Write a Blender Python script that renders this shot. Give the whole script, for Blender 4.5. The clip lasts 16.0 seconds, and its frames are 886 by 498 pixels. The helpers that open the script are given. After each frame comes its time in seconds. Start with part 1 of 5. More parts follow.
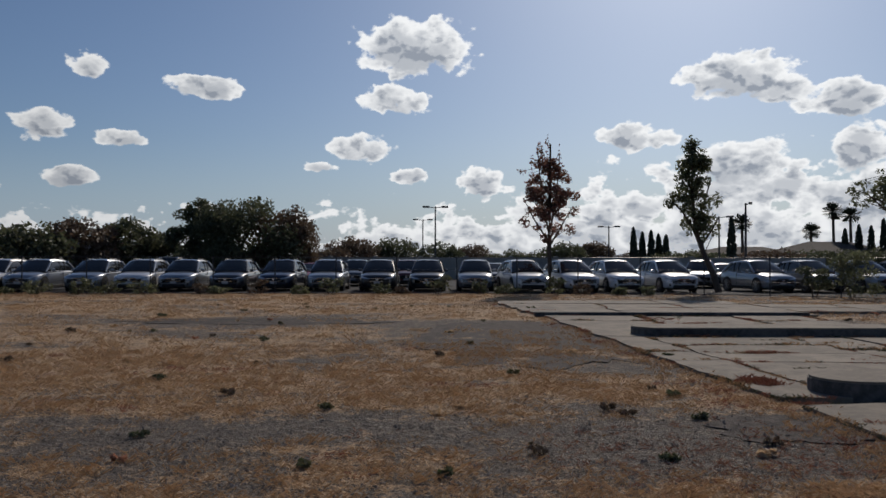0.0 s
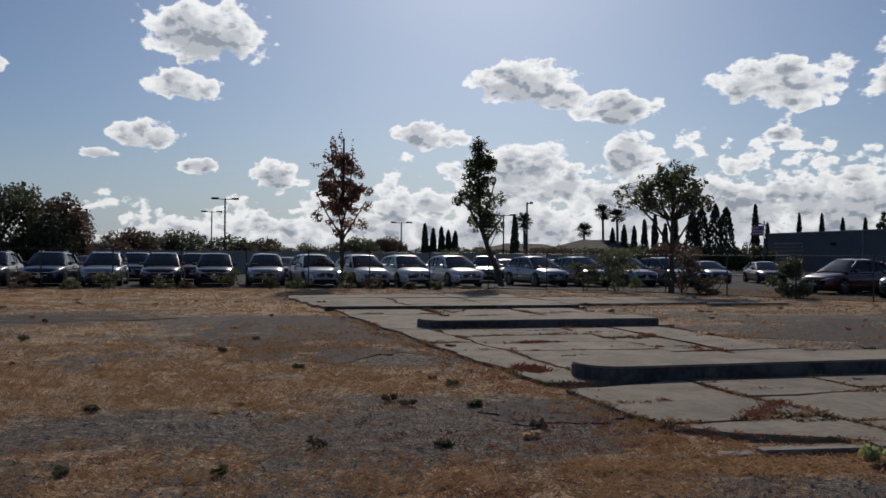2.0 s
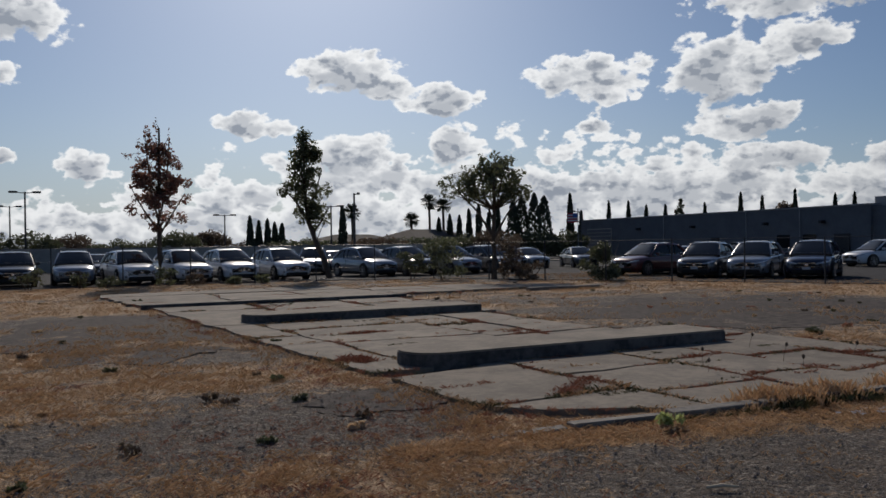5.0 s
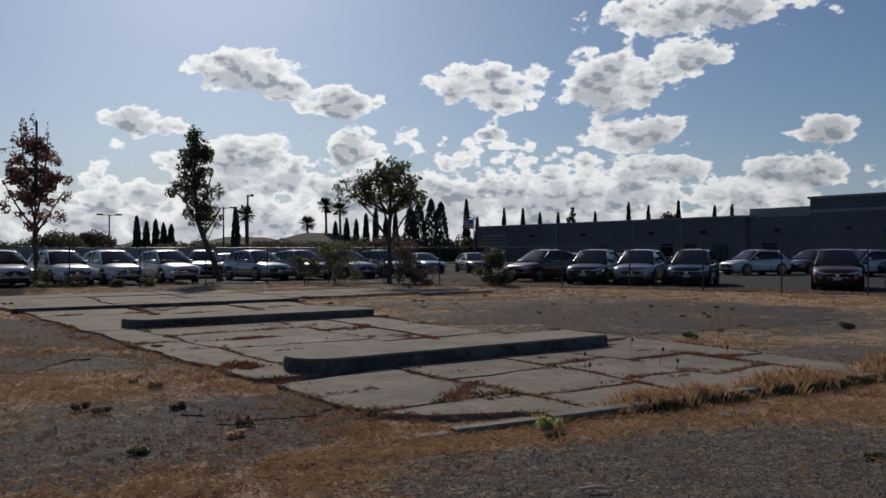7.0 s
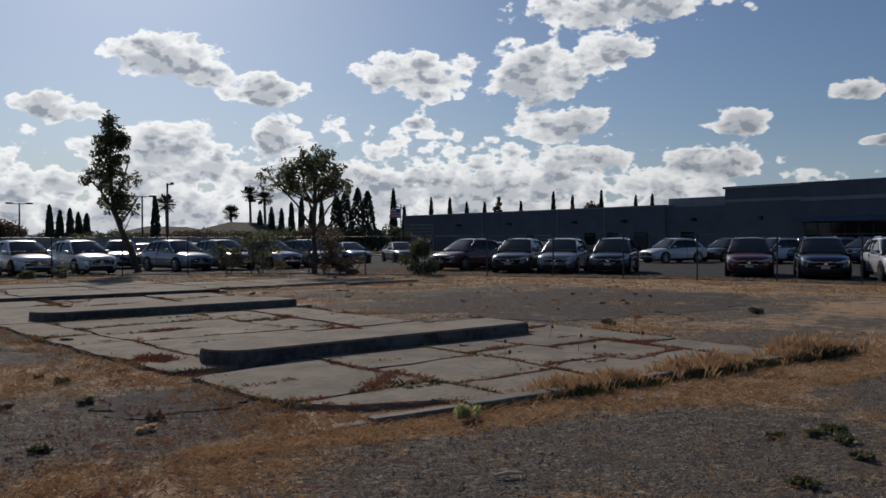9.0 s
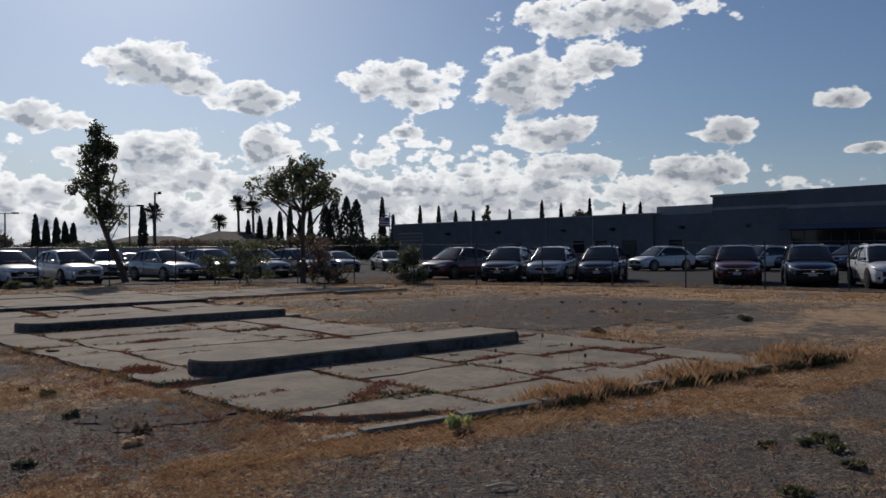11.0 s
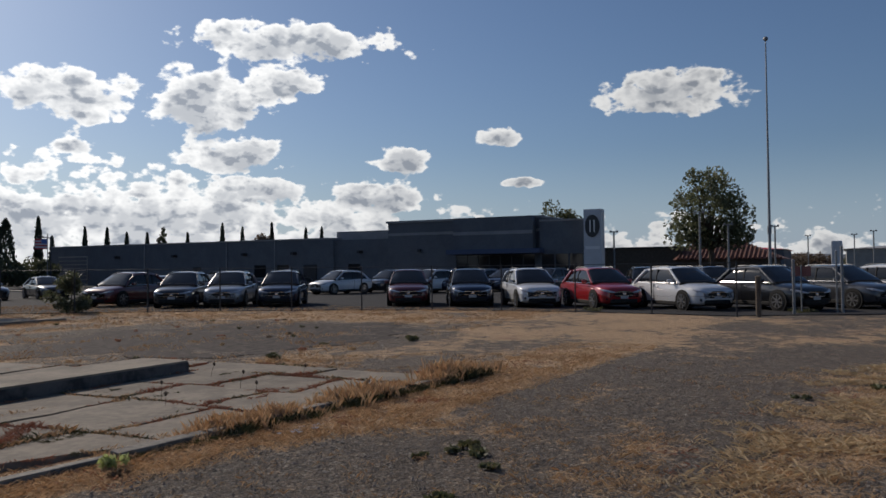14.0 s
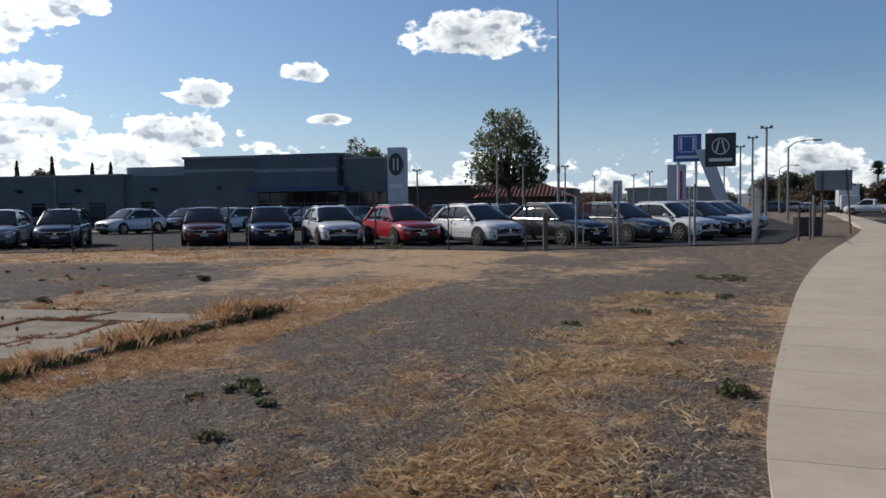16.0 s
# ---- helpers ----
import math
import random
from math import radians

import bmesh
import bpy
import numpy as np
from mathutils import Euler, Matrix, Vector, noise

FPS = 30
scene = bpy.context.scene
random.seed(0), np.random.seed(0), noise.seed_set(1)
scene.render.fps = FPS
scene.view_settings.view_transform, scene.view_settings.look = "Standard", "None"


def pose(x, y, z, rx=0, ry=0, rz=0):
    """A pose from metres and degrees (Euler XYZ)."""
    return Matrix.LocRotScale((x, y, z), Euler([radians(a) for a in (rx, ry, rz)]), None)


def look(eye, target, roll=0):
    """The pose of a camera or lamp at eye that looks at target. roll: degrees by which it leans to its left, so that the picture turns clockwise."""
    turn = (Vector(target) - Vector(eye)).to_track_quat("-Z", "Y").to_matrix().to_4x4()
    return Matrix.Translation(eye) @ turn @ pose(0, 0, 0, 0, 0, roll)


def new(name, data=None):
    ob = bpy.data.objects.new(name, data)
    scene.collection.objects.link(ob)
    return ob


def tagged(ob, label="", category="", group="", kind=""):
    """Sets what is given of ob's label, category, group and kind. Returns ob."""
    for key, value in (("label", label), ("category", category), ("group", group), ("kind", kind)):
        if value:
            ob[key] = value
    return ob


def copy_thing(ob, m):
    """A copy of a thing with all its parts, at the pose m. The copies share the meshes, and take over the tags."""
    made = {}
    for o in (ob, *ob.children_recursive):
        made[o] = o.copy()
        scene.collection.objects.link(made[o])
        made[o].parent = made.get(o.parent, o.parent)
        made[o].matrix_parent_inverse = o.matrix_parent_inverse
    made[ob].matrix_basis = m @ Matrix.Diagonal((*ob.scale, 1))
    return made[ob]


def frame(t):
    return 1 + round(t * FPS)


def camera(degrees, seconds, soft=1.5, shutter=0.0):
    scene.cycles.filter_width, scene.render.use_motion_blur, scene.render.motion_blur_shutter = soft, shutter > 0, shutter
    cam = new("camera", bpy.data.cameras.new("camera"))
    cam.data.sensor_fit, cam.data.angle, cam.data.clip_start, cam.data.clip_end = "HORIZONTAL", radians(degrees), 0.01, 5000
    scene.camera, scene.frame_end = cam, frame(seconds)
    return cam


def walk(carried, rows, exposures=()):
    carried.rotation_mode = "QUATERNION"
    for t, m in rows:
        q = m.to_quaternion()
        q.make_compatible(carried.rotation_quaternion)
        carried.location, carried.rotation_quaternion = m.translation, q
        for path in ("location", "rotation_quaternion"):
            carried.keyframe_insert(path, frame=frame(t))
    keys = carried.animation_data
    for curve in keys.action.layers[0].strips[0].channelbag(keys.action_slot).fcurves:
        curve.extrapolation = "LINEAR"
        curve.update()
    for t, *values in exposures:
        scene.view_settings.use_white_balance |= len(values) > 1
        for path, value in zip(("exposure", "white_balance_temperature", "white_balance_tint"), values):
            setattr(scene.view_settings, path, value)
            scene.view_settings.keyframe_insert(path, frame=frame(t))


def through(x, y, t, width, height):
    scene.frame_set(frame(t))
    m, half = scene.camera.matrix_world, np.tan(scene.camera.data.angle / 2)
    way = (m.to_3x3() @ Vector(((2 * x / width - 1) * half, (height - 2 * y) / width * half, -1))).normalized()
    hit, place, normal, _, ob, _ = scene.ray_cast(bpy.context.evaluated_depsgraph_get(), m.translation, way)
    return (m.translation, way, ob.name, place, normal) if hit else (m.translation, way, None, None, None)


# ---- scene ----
cam = camera(58.49, 16.0, soft=1.6)
PATH = [
    (0, -0.000, -0.000, 1.650, -0.06, 0.83, -0.09),
    (0.5, 0.013, -0.034, 1.643, -5.52, 0.93, 0.34),
    (1, 0.038, -0.014, 1.656, -8.95, 1.00, -0.13),
    (1.5, 0.081, -0.023, 1.637, -11.25, 1.63, -0.42),
    (2, 0.109, -0.037, 1.639, -14.86, 0.53, -0.54),
    (2.5, 0.126, -0.052, 1.646, -17.87, 1.36, -0.44),
    (3, 0.135, -0.056, 1.647, -21.40, 1.84, -0.34),
    (3.5, 0.152, -0.051, 1.644, -23.14, 1.51, 0.05),
    (4, 0.165, -0.068, 1.643, -24.61, 0.82, 0.30),
    (6.5, 0.231, -0.083, 1.644, -31.92, -0.57, 0.62),
    (7, 0.278, -0.113, 1.650, -34.59, 0.11, 0.06),
    (7.5, 0.324, -0.112, 1.640, -37.16, 0.05, -0.54),
    (8, 0.341, -0.123, 1.638, -37.97, -0.23, -0.20),
    (8.5, 0.377, -0.122, 1.631, -38.37, -0.44, 0.08),
    (9, 0.377, -0.140, 1.641, -39.81, -0.67, 0.21),
    (11.5, 0.402, -0.101, 1.654, -41.20, 0.28, 0.50),
    (12, 0.424, -0.124, 1.659, -44.96, 0.69, 0.10),
    (12.5, 0.421, -0.145, 1.662, -49.34, 0.75, -0.01),
    (13, 0.411, -0.170, 1.669, -53.58, 1.06, 0.08),
    (13.5, 0.395, -0.230, 1.678, -57.84, 1.80, 0.32),
    (14, 0.397, -0.292, 1.678, -63.26, 1.47, 0.60),
    (14.5, 0.397, -0.359, 1.667, -66.01, 0.74, 0.71),
    (15, 0.396, -0.434, 1.670, -69.96, -0.94, -0.29),
    (15.5, 0.431, -0.504, 1.658, -74.53, -1.91, -0.18),
    (16, 0.535, -0.522, 1.638, -77.12, -3.14, 0.68),
]
walk(cam, [(t, pose(x, y, z, 90 + pitch, roll, yaw)) for t, x, y, z, yaw, pitch, roll in PATH],
     exposures=[(0, -0.90, 6350, 10), (3, -0.94, 6350, 10), (9, -0.90, 6350, 10), (12.5, -0.78, 6400, 10), (14, -0.64, 6450, 10), (15, -0.34, 6350, 9), (16, -0.04, 6300, 8)])

# ---- light: low November sun ahead of the camera, broken cumulus ----
SUN_AZ, SUN_EL = 18.0, 33.0


def azel(az, el, d=1.0):
    a, e = radians(az), radians(el)
    return Vector((math.sin(a) * math.cos(e), math.cos(a) * math.cos(e), math.sin(e))) * d


sun = new("sun", bpy.data.lights.new("sun", "SUN"))
sun.data.energy, sun.data.angle, sun.data.color = 4.9, radians(0.6), (1.0, 0.875, 0.74)
sun.matrix_world = look(azel(SUN_AZ, SUN_EL, 100), (0, 0, 0))

# ---- small helpers ----


class Nodes:
    """Short calls for building node trees."""

    def __init__(self, tree):
        self.tree, self.n, self.l = tree, tree.nodes, tree.links

    def put(self, socket, value):
        if isinstance(value, bpy.types.NodeSocket):
            self.l.new(value, socket)
        elif value is not None:
            socket.default_value = value

    def math(self, op, a, b=0.0, c=None, clamp=False):
        m = self.n.new("ShaderNodeMath")
        m.operation, m.use_clamp = op, clamp
        self.put(m.inputs[0], a)
        self.put(m.inputs[1], b)
        if c is not None:
            self.put(m.inputs[2], c)
        return m.outputs[0]

    def noise(self, vec, scale, detail=4.0, rough=0.55, distort=0.0):
        m = self.n.new("ShaderNodeTexNoise")
        if vec is not None:
            self.put(m.inputs["Vector"], vec)
        m.inputs["Scale"].default_value, m.inputs["Detail"].default_value = scale, detail
        m.inputs["Roughness"].default_value, m.inputs["Distortion"].default_value = rough, distort
        return m.outputs[0]

    def ramp(self, fac, a, b, lo=0.0, hi=1.0, smooth=True):
        m = self.n.new("ShaderNodeMapRange")
        m.interpolation_type = "SMOOTHSTEP" if smooth else "LINEAR"
        for i, v in enumerate((fac, a, b, lo, hi)):
            self.put(m.inputs[i], v)
        return m.outputs[0]

    def mix(self, fac, a, b):
        m = self.n.new("ShaderNodeMix")
        m.data_type = "RGBA"
        self.put(m.inputs[0], fac)
        self.put(m.inputs[6], a)
        self.put(m.inputs[7], b)
        return m.outputs[2]


def rgb(r, g, b):
    return (r, g, b, 1.0)


# ---- sky with clouds ----
CLOUDS = [  # azimuth, elevation, half width, half height in degrees
    (-1.9, 15.1, 4.3, 2.1), (-3.5, 11.5, 2.5, 1.0), (-24.4, 12.8, 1.3, 0.9), (-16.8, 11.9, 2.6, 0.8), (-26.9, 8.8, 1.8, 1.1),
    (-22.4, 8.2, 1.7, 0.6), (-25.3, 5.5, 1.5, 0.7), (-5.7, 8.0, 2.5, 1.0), (-8.8, 6.7, 1.3, 0.4), (-2.3, 6.1, 1.3, 0.6),
    (20.4, 12.5, 3.7, 1.6), (23.6, 11.4, 2.2, 0.9), (27.0, 10.5, 3.0, 1.2), (37.7, 11.8, 4.1, 1.8), (46.7, 11.8, 3.9, 2.4), (51.6, 13.2, 3.0, 1.3), (52.6, 16.0, 7.6, 1.3),
    (48.3, 8.2, 3.8, 1.2), (38.1, 8.4, 1.6, 0.6), (60.5, 7.9, 2.1, 1.0), (58.5, 5.2, 3.4, 1.2), (28.1, 7.5, 1.8, 1.6),
    (14.2, 8.7, 2.8, 1.0), (79.8, 12.0, 5.3, 1.4), (20.4, 6.8, 3.8, 1.4), (50.4, 5.9, 2.8, 0.9), (2.6, 5.7, 1.7, 1.0), (67.4, 9.5, 1.6, 0.7), (69.1, 6.2, 1.5, 0.4), (102.2, 2.6, 3.0, 1.4),
]
world = bpy.data.worlds.new("sky")
scene.world = world
world.use_nodes = True
N = Nodes(world.node_tree)
N.n.clear()
sky = N.n.new("ShaderNodeTexSky")
sky.sky_type, sky.sun_disc = "NISHITA", False
sky.sun_elevation, sky.sun_rotation = radians(SUN_EL), radians(SUN_AZ)
sky.air_density, sky.dust_density, sky.ozone_density = 1.0, 1.0, 2.0
geo = N.n.new("ShaderNodeTexCoord")
sep = N.n.new("ShaderNodeSeparateXYZ")
N.l.new(geo.outputs["Generated"], sep.inputs[0])
AZ = N.math("MULTIPLY", N.math("ARCTAN2", sep.outputs[0], sep.outputs[1]), 57.2958)
EL = N.math("MULTIPLY", N.math("ARCSINE", sep.outputs[2]), 57.2958)
flat = N.n.new("ShaderNodeCombineXYZ")
N.put(flat.inputs[0], AZ)
N.put(flat.inputs[1], N.math("MULTIPLY", EL, 1.5))
puff = N.noise(flat.outputs[0], 0.42, 6.0, 0.5)
puff2 = N.noise(flat.outputs[0], 1.7, 6.0, 0.55)


def billows(vec, scale):
    """Rounded heads of cumulus: 1 in the middle of a head, 0 in the clefts."""
    v = N.n.new("ShaderNodeTexVoronoi")
    v.feature, v.voronoi_dimensions, v.normalize = "SMOOTH_F1", "2D", True
    v.inputs["Scale"].default_value, v.inputs["Smoothness"].default_value = scale, 0.35
    v.inputs["Detail"].default_value, v.inputs["Roughness"].default_value = 2.5, 0.5
    N.put(v.inputs["Vector"], vec)
    return N.ramp(v.outputs["Distance"], 0.0, 0.55, 1.0, 0.0, False)


bent = N.n.new("ShaderNodeVectorMath")
bent.operation = "ADD"
N.l.new(flat.outputs[0], bent.inputs[0])
swirl = N.n.new("ShaderNodeTexNoise")
swirl.inputs["Scale"].default_value, swirl.inputs["Detail"].default_value = 0.5, 3.0
N.l.new(flat.outputs[0], swirl.inputs["Vector"])
N.l.new(swirl.outputs["Color"], bent.inputs[1])
heads = billows(bent.outputs[0], 0.62)
lifted = N.n.new("ShaderNodeVectorMath")
lifted.operation = "ADD"
N.l.new(bent.outputs[0], lifted.inputs[0])
lifted.inputs[1].default_value = (0.15, 0.75, 0.0)
heads_up = billows(lifted.outputs[0], 0.62)
puff_up = N.noise(lifted.outputs[0], 0.42, 6.0, 0.5)
edge = N.math("ADD", N.math("ADD", N.math("MULTIPLY", N.math("SUBTRACT", puff, 0.48), 3.4), N.math("MULTIPLY", N.math("SUBTRACT", puff2, 0.5), 0.7)), N.math("MULTIPLY", N.math("SUBTRACT", heads, 0.38), 1.1))
depth = under = None
for az, el, w, h in CLOUDS:
    u = N.math("MULTIPLY", N.math("SUBTRACT", AZ, az), 1 / w)
    v = N.math("MULTIPLY", N.math("SUBTRACT", EL, el), 1 / h)
    d = N.math("SUBTRACT", 1.0, N.math("ADD", N.math("MULTIPLY", u, u), N.math("MULTIPLY", v, v)))
    depth = d if depth is None else N.math("SMOOTH_MAX", depth, d, 0.35)
    # the grey underside sits lower in each cloud
    v = N.math("ADD", v, 0.42)
    d = N.math("SUBTRACT", 1.0, N.math("ADD", N.math("MULTIPLY", u, u), N.math("MULTIPLY", v, v)))
    under = d if under is None else N.math("SMOOTH_MAX", under, d, 0.35)
depth = N.math("MAXIMUM", depth, -2.2)
under = N.math("MAXIMUM", under, -2.2)
# bank of cumulus low over the horizon, thicker towards the sun, thinning to both sides
away = N.math("ABSOLUTE", N.math("SUBTRACT", AZ, 33.0))
reach = N.ramp(away, 4.0, 46.0, 6.9, 2.0)
bank_n = N.noise(flat.outputs[0], 0.30, 5.0, 0.5)
bank = N.math("MINIMUM", N.math("MULTIPLY", N.math("SUBTRACT", reach, EL), 0.36), 0.75)
bank_edge = N.math("ADD", N.math("MULTIPLY", N.math("SUBTRACT", bank_n, 0.47), 4.0), N.math("ADD", N.math("MULTIPLY", N.math("SUBTRACT", puff2, 0.5), 0.9), N.math("MULTIPLY", N.math("SUBTRACT", heads, 0.38), 1.4)))
thick = N.math("SMOOTH_MAX", N.math("ADD", depth, edge), N.math("ADD", bank, bank_edge), 0.25)
cover = N.ramp(thick, 0.05, 0.42)
# thin cloud glows against the sun; thick cloud and the lower side of each head are grey
low_side = N.ramp(N.math("SUBTRACT", heads_up, heads), -0.10, 0.40)
core = N.ramp(N.math("ADD", under, N.math("MULTIPLY", N.math("SUBTRACT", puff_up, 0.5), 3.0)), 0.15, 1.2)
body = N.math("ADD", N.math("MULTIPLY", N.math("MAXIMUM", core, N.math("MULTIPLY", N.ramp(thick, 0.30, 1.5), 0.85)), 0.72), N.math("MULTIPLY", N.math("MULTIPLY", low_side, N.ramp(thick, 0.2, 0.8)), 0.6), clamp=True)
tosun = N.n.new("ShaderNodeVectorMath")
tosun.operation = "DOT_PRODUCT"
N.l.new(geo.outputs["Generated"], tosun.inputs[0])
tosun.inputs[1].default_value = azel(SUN_AZ, SUN_EL)
near_sun = N.ramp(tosun.outputs["Value"], 0.45, 0.98, 0.72, 1.15)
lit = N.mix(body, rgb(18.0, 18.0, 17.8), rgb(5.8, 6.4, 7.4))
white = N.n.new("ShaderNodeVectorMath")
white.operation = "SCALE"
N.l.new(lit, white.inputs[0])
N.put(white.inputs["Scale"], near_sun)
deep = N.n.new("ShaderNodeVectorMath")
deep.operation = "MULTIPLY"
N.l.new(sky.outputs[0], deep.inputs[0])
deep.inputs[1].default_value = (0.86, 0.985, 1.17)
hazy = N.mix(N.ramp(EL, 0.0, 9.0, 0.55, 0.0), deep.outputs[0], rgb(7.0, 8.7, 11.2))
col = N.mix(cover, hazy, white.outputs[0])
bg = N.n.new("ShaderNodeBackground")
bg.inputs["Strength"].default_value = 0.085
N.l.new(col, bg.inputs["Color"])
out = N.n.new("ShaderNodeOutputWorld")
N.l.new(bg.outputs[0], out.inputs[0])

# ---- materials ----


def material(name, base, rough=0.7, metal=0.0, dark=None, scale=6.0, bump=0.0, bump_scale=40.0, coat=0.0, spec=0.5, vary=0.0):
    """A surface with two scales of variation; dark is the second colour that worn or dirty spots take."""
    m = bpy.data.materials.new(name)
    m.use_nodes = True
    k = Nodes(m.node_tree)
    b = k.n["Principled BSDF"]
    b.inputs["Roughness"].default_value, b.inputs["Metallic"].default_value = rough, metal
    b.inputs["Coat Weight"].default_value, b.inputs["Specular IOR Level"].default_value = coat, spec
    pos = k.n.new("ShaderNodeTexCoord").outputs["Object"]
    if dark is not None:
        n1, n2 = k.noise(pos, scale, 5.0, 0.6), k.noise(pos, scale * 7.3, 3.0, 0.6)
        fac = k.ramp(k.math("ADD", k.math("MULTIPLY", n1, 0.65), k.math("MULTIPLY", n2, 0.35)), 0.38, 0.62)
        c = k.mix(fac, rgb(*base), rgb(*dark))
        if vary:
            info = k.n.new("ShaderNodeObjectInfo")
            hsv = k.n.new("ShaderNodeHueSaturation")
            k.put(hsv.inputs["Value"], k.ramp(info.outputs["Random"], 0, 1, 1 - vary, 1 + vary, False))
            k.put(hsv.inputs["Color"], c)
            c = hsv.outputs[0]
        k.l.new(c, b.inputs["Base Color"])
    else:
        b.inputs["Base Color"].default_value = rgb(*base)
    if bump:
        bp = k.n.new("ShaderNodeBump")
        bp.inputs["Strength"].default_value, bp.inputs["Distance"].default_value = bump, 0.02
        k.l.new(k.noise(pos, bump_scale, 6.0, 0.65), bp.inputs["Height"])
        k.l.new(bp.outputs[0], b.inputs["Normal"])
    return m


def leaf_material(name, a, b2, through=0.35):
    m = bpy.data.materials.new(name)
    m.use_nodes = True
    k = Nodes(m.node_tree)
    b = k.n["Principled BSDF"]
    geo = k.n.new("ShaderNodeNewGeometry")
    c = k.mix(geo.outputs["Random Per Island"], rgb(*a), rgb(*b2))
    k.l.new(c, b.inputs["Base Color"])
    b.inputs["Roughness"].default_value = 0.6
    tr = k.n.new("ShaderNodeBsdfTranslucent")
    k.l.new(c, tr.inputs["Color"])
    mx = k.n.new("ShaderNodeMixShader")
    mx.inputs[0].default_value = through
    k.l.new(b.outputs[0], mx.inputs[1])
    k.l.new(tr.outputs[0], mx.inputs[2])
    k.l.new(mx.outputs[0], k.n["Material Output"].inputs[0])
    return m


CONCRETE = material("old_concrete", (0.235, 0.203, 0.162), 0.9, dark=(0.145, 0.126, 0.104), scale=1.3, spec=0.25, bump=0.35, bump_scale=30, vary=0.14)
KERB = material("kerb_concrete", (0.23, 0.205, 0.175), 0.85, dark=(0.11, 0.10, 0.088), scale=3.0, bump=0.5, bump_scale=25)
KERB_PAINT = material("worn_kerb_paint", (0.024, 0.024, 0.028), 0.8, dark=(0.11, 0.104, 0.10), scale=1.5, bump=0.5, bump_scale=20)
WALK = material("pavement_concrete", (0.40, 0.345, 0.265), 0.85, dark=(0.35, 0.30, 0.232), scale=1.0, bump=0.15, bump_scale=60, vary=0.05)
ASPHALT = material("asphalt", (0.042, 0.042, 0.044), 0.95, dark=(0.030, 0.030, 0.032), spec=0.15, scale=0.6, bump=0.4, bump_scale=70)
STUCCO = material("painted_stucco", (0.112, 0.124, 0.142), 0.9, dark=(0.092, 0.102, 0.118), scale=0.8, bump=0.2, bump_scale=30)
STUCCO_LIGHT = material("light_stucco", (0.25, 0.255, 0.27), 0.85, dark=(0.21, 0.215, 0.225), scale=0.8, bump=0.2, bump_scale=30)
BLOCK = material("block_wall", (0.34, 0.32, 0.29), 0.9, dark=(0.27, 0.255, 0.235), scale=1.0, bump=0.3, bump_scale=20)
METAL_DARK = material("dark_metal", (0.05, 0.05, 0.055), 0.5, 0.6, dark=(0.035, 0.035, 0.038), scale=5)
GALV = material("galvanised_steel", (0.24, 0.25, 0.26), 0.55, 0.6, dark=(0.18, 0.185, 0.195), scale=8, bump=0.1)
PANEL = material("white_cladding", (0.48, 0.50, 0.54), 0.4, 0.1, dark=(0.43, 0.45, 0.48), scale=1.0)
GLASS = material("dark_glass", (0.012, 0.014, 0.017), 0.05, 0.0, dark=(0.018, 0.02, 0.024), scale=0.4, spec=0.35)
TYRE = material("tyre_rubber", (0.014, 0.014, 0.014), 0.9, spec=0.2, dark=(0.022, 0.021, 0.02), scale=6)
RIM = material("alloy_rim", (0.42, 0.42, 0.43), 0.25, 0.7, dark=(0.34, 0.34, 0.35), scale=6)
TRIM = material("black_plastic", (0.012, 0.012, 0.013), 0.7, spec=0.25, dark=(0.018, 0.018, 0.018), scale=8)
CHROME = material("chrome", (0.7, 0.7, 0.71), 0.12, 1.0)
LAMP = material("headlamp_lens", (0.55, 0.57, 0.6), 0.08, 0.2, dark=(0.4, 0.42, 0.45), scale=9, coat=1.0)
PLATE = material("plate_white", (0.42, 0.42, 0.43), 0.5, dark=(0.36, 0.36, 0.38), scale=9)
BARK = material("bark", (0.10, 0.075, 0.055), 0.95, dark=(0.055, 0.042, 0.033), scale=5, bump=0.8, bump_scale=20)
TILE = material("clay_tile", (0.21, 0.095, 0.065), 0.85, dark=(0.13, 0.062, 0.045), scale=2, bump=0.3, vary=0.15)
CANOPY = material("blue_fascia", (0.035, 0.06, 0.13), 0.5, dark=(0.03, 0.05, 0.11), scale=1)
BLUE = material("sign_blue", (0.04, 0.11, 0.36), 0.45, dark=(0.035, 0.10, 0.33), scale=1)
BLACK = material("sign_black", (0.018, 0.02, 0.024), 0.4, dark=(0.025, 0.026, 0.03), scale=1)
SILVER = material("sign_silver", (0.62, 0.63, 0.65), 0.35, 0.3)
NOTICE = material("faded_red", (0.22, 0.085, 0.075), 0.6, dark=(0.18, 0.075, 0.065), scale=2)
RED = material("sign_red", (0.45, 0.04, 0.05), 0.5, dark=(0.4, 0.035, 0.045), scale=1)
SHINGLE = material("dark_shingle", (0.055, 0.045, 0.038), 0.95, dark=(0.035, 0.03, 0.027), scale=3, bump=0.4)
WOOD = material("weathered_wood", (0.13, 0.10, 0.075), 0.9, dark=(0.08, 0.065, 0.05), scale=4, bump=0.4)


def paint(name, c, metal=0.1):
    return material(name, c, 0.30, metal, dark=tuple(v * 0.9 for v in c), scale=1.5, coat=1.0, spec=0.4)


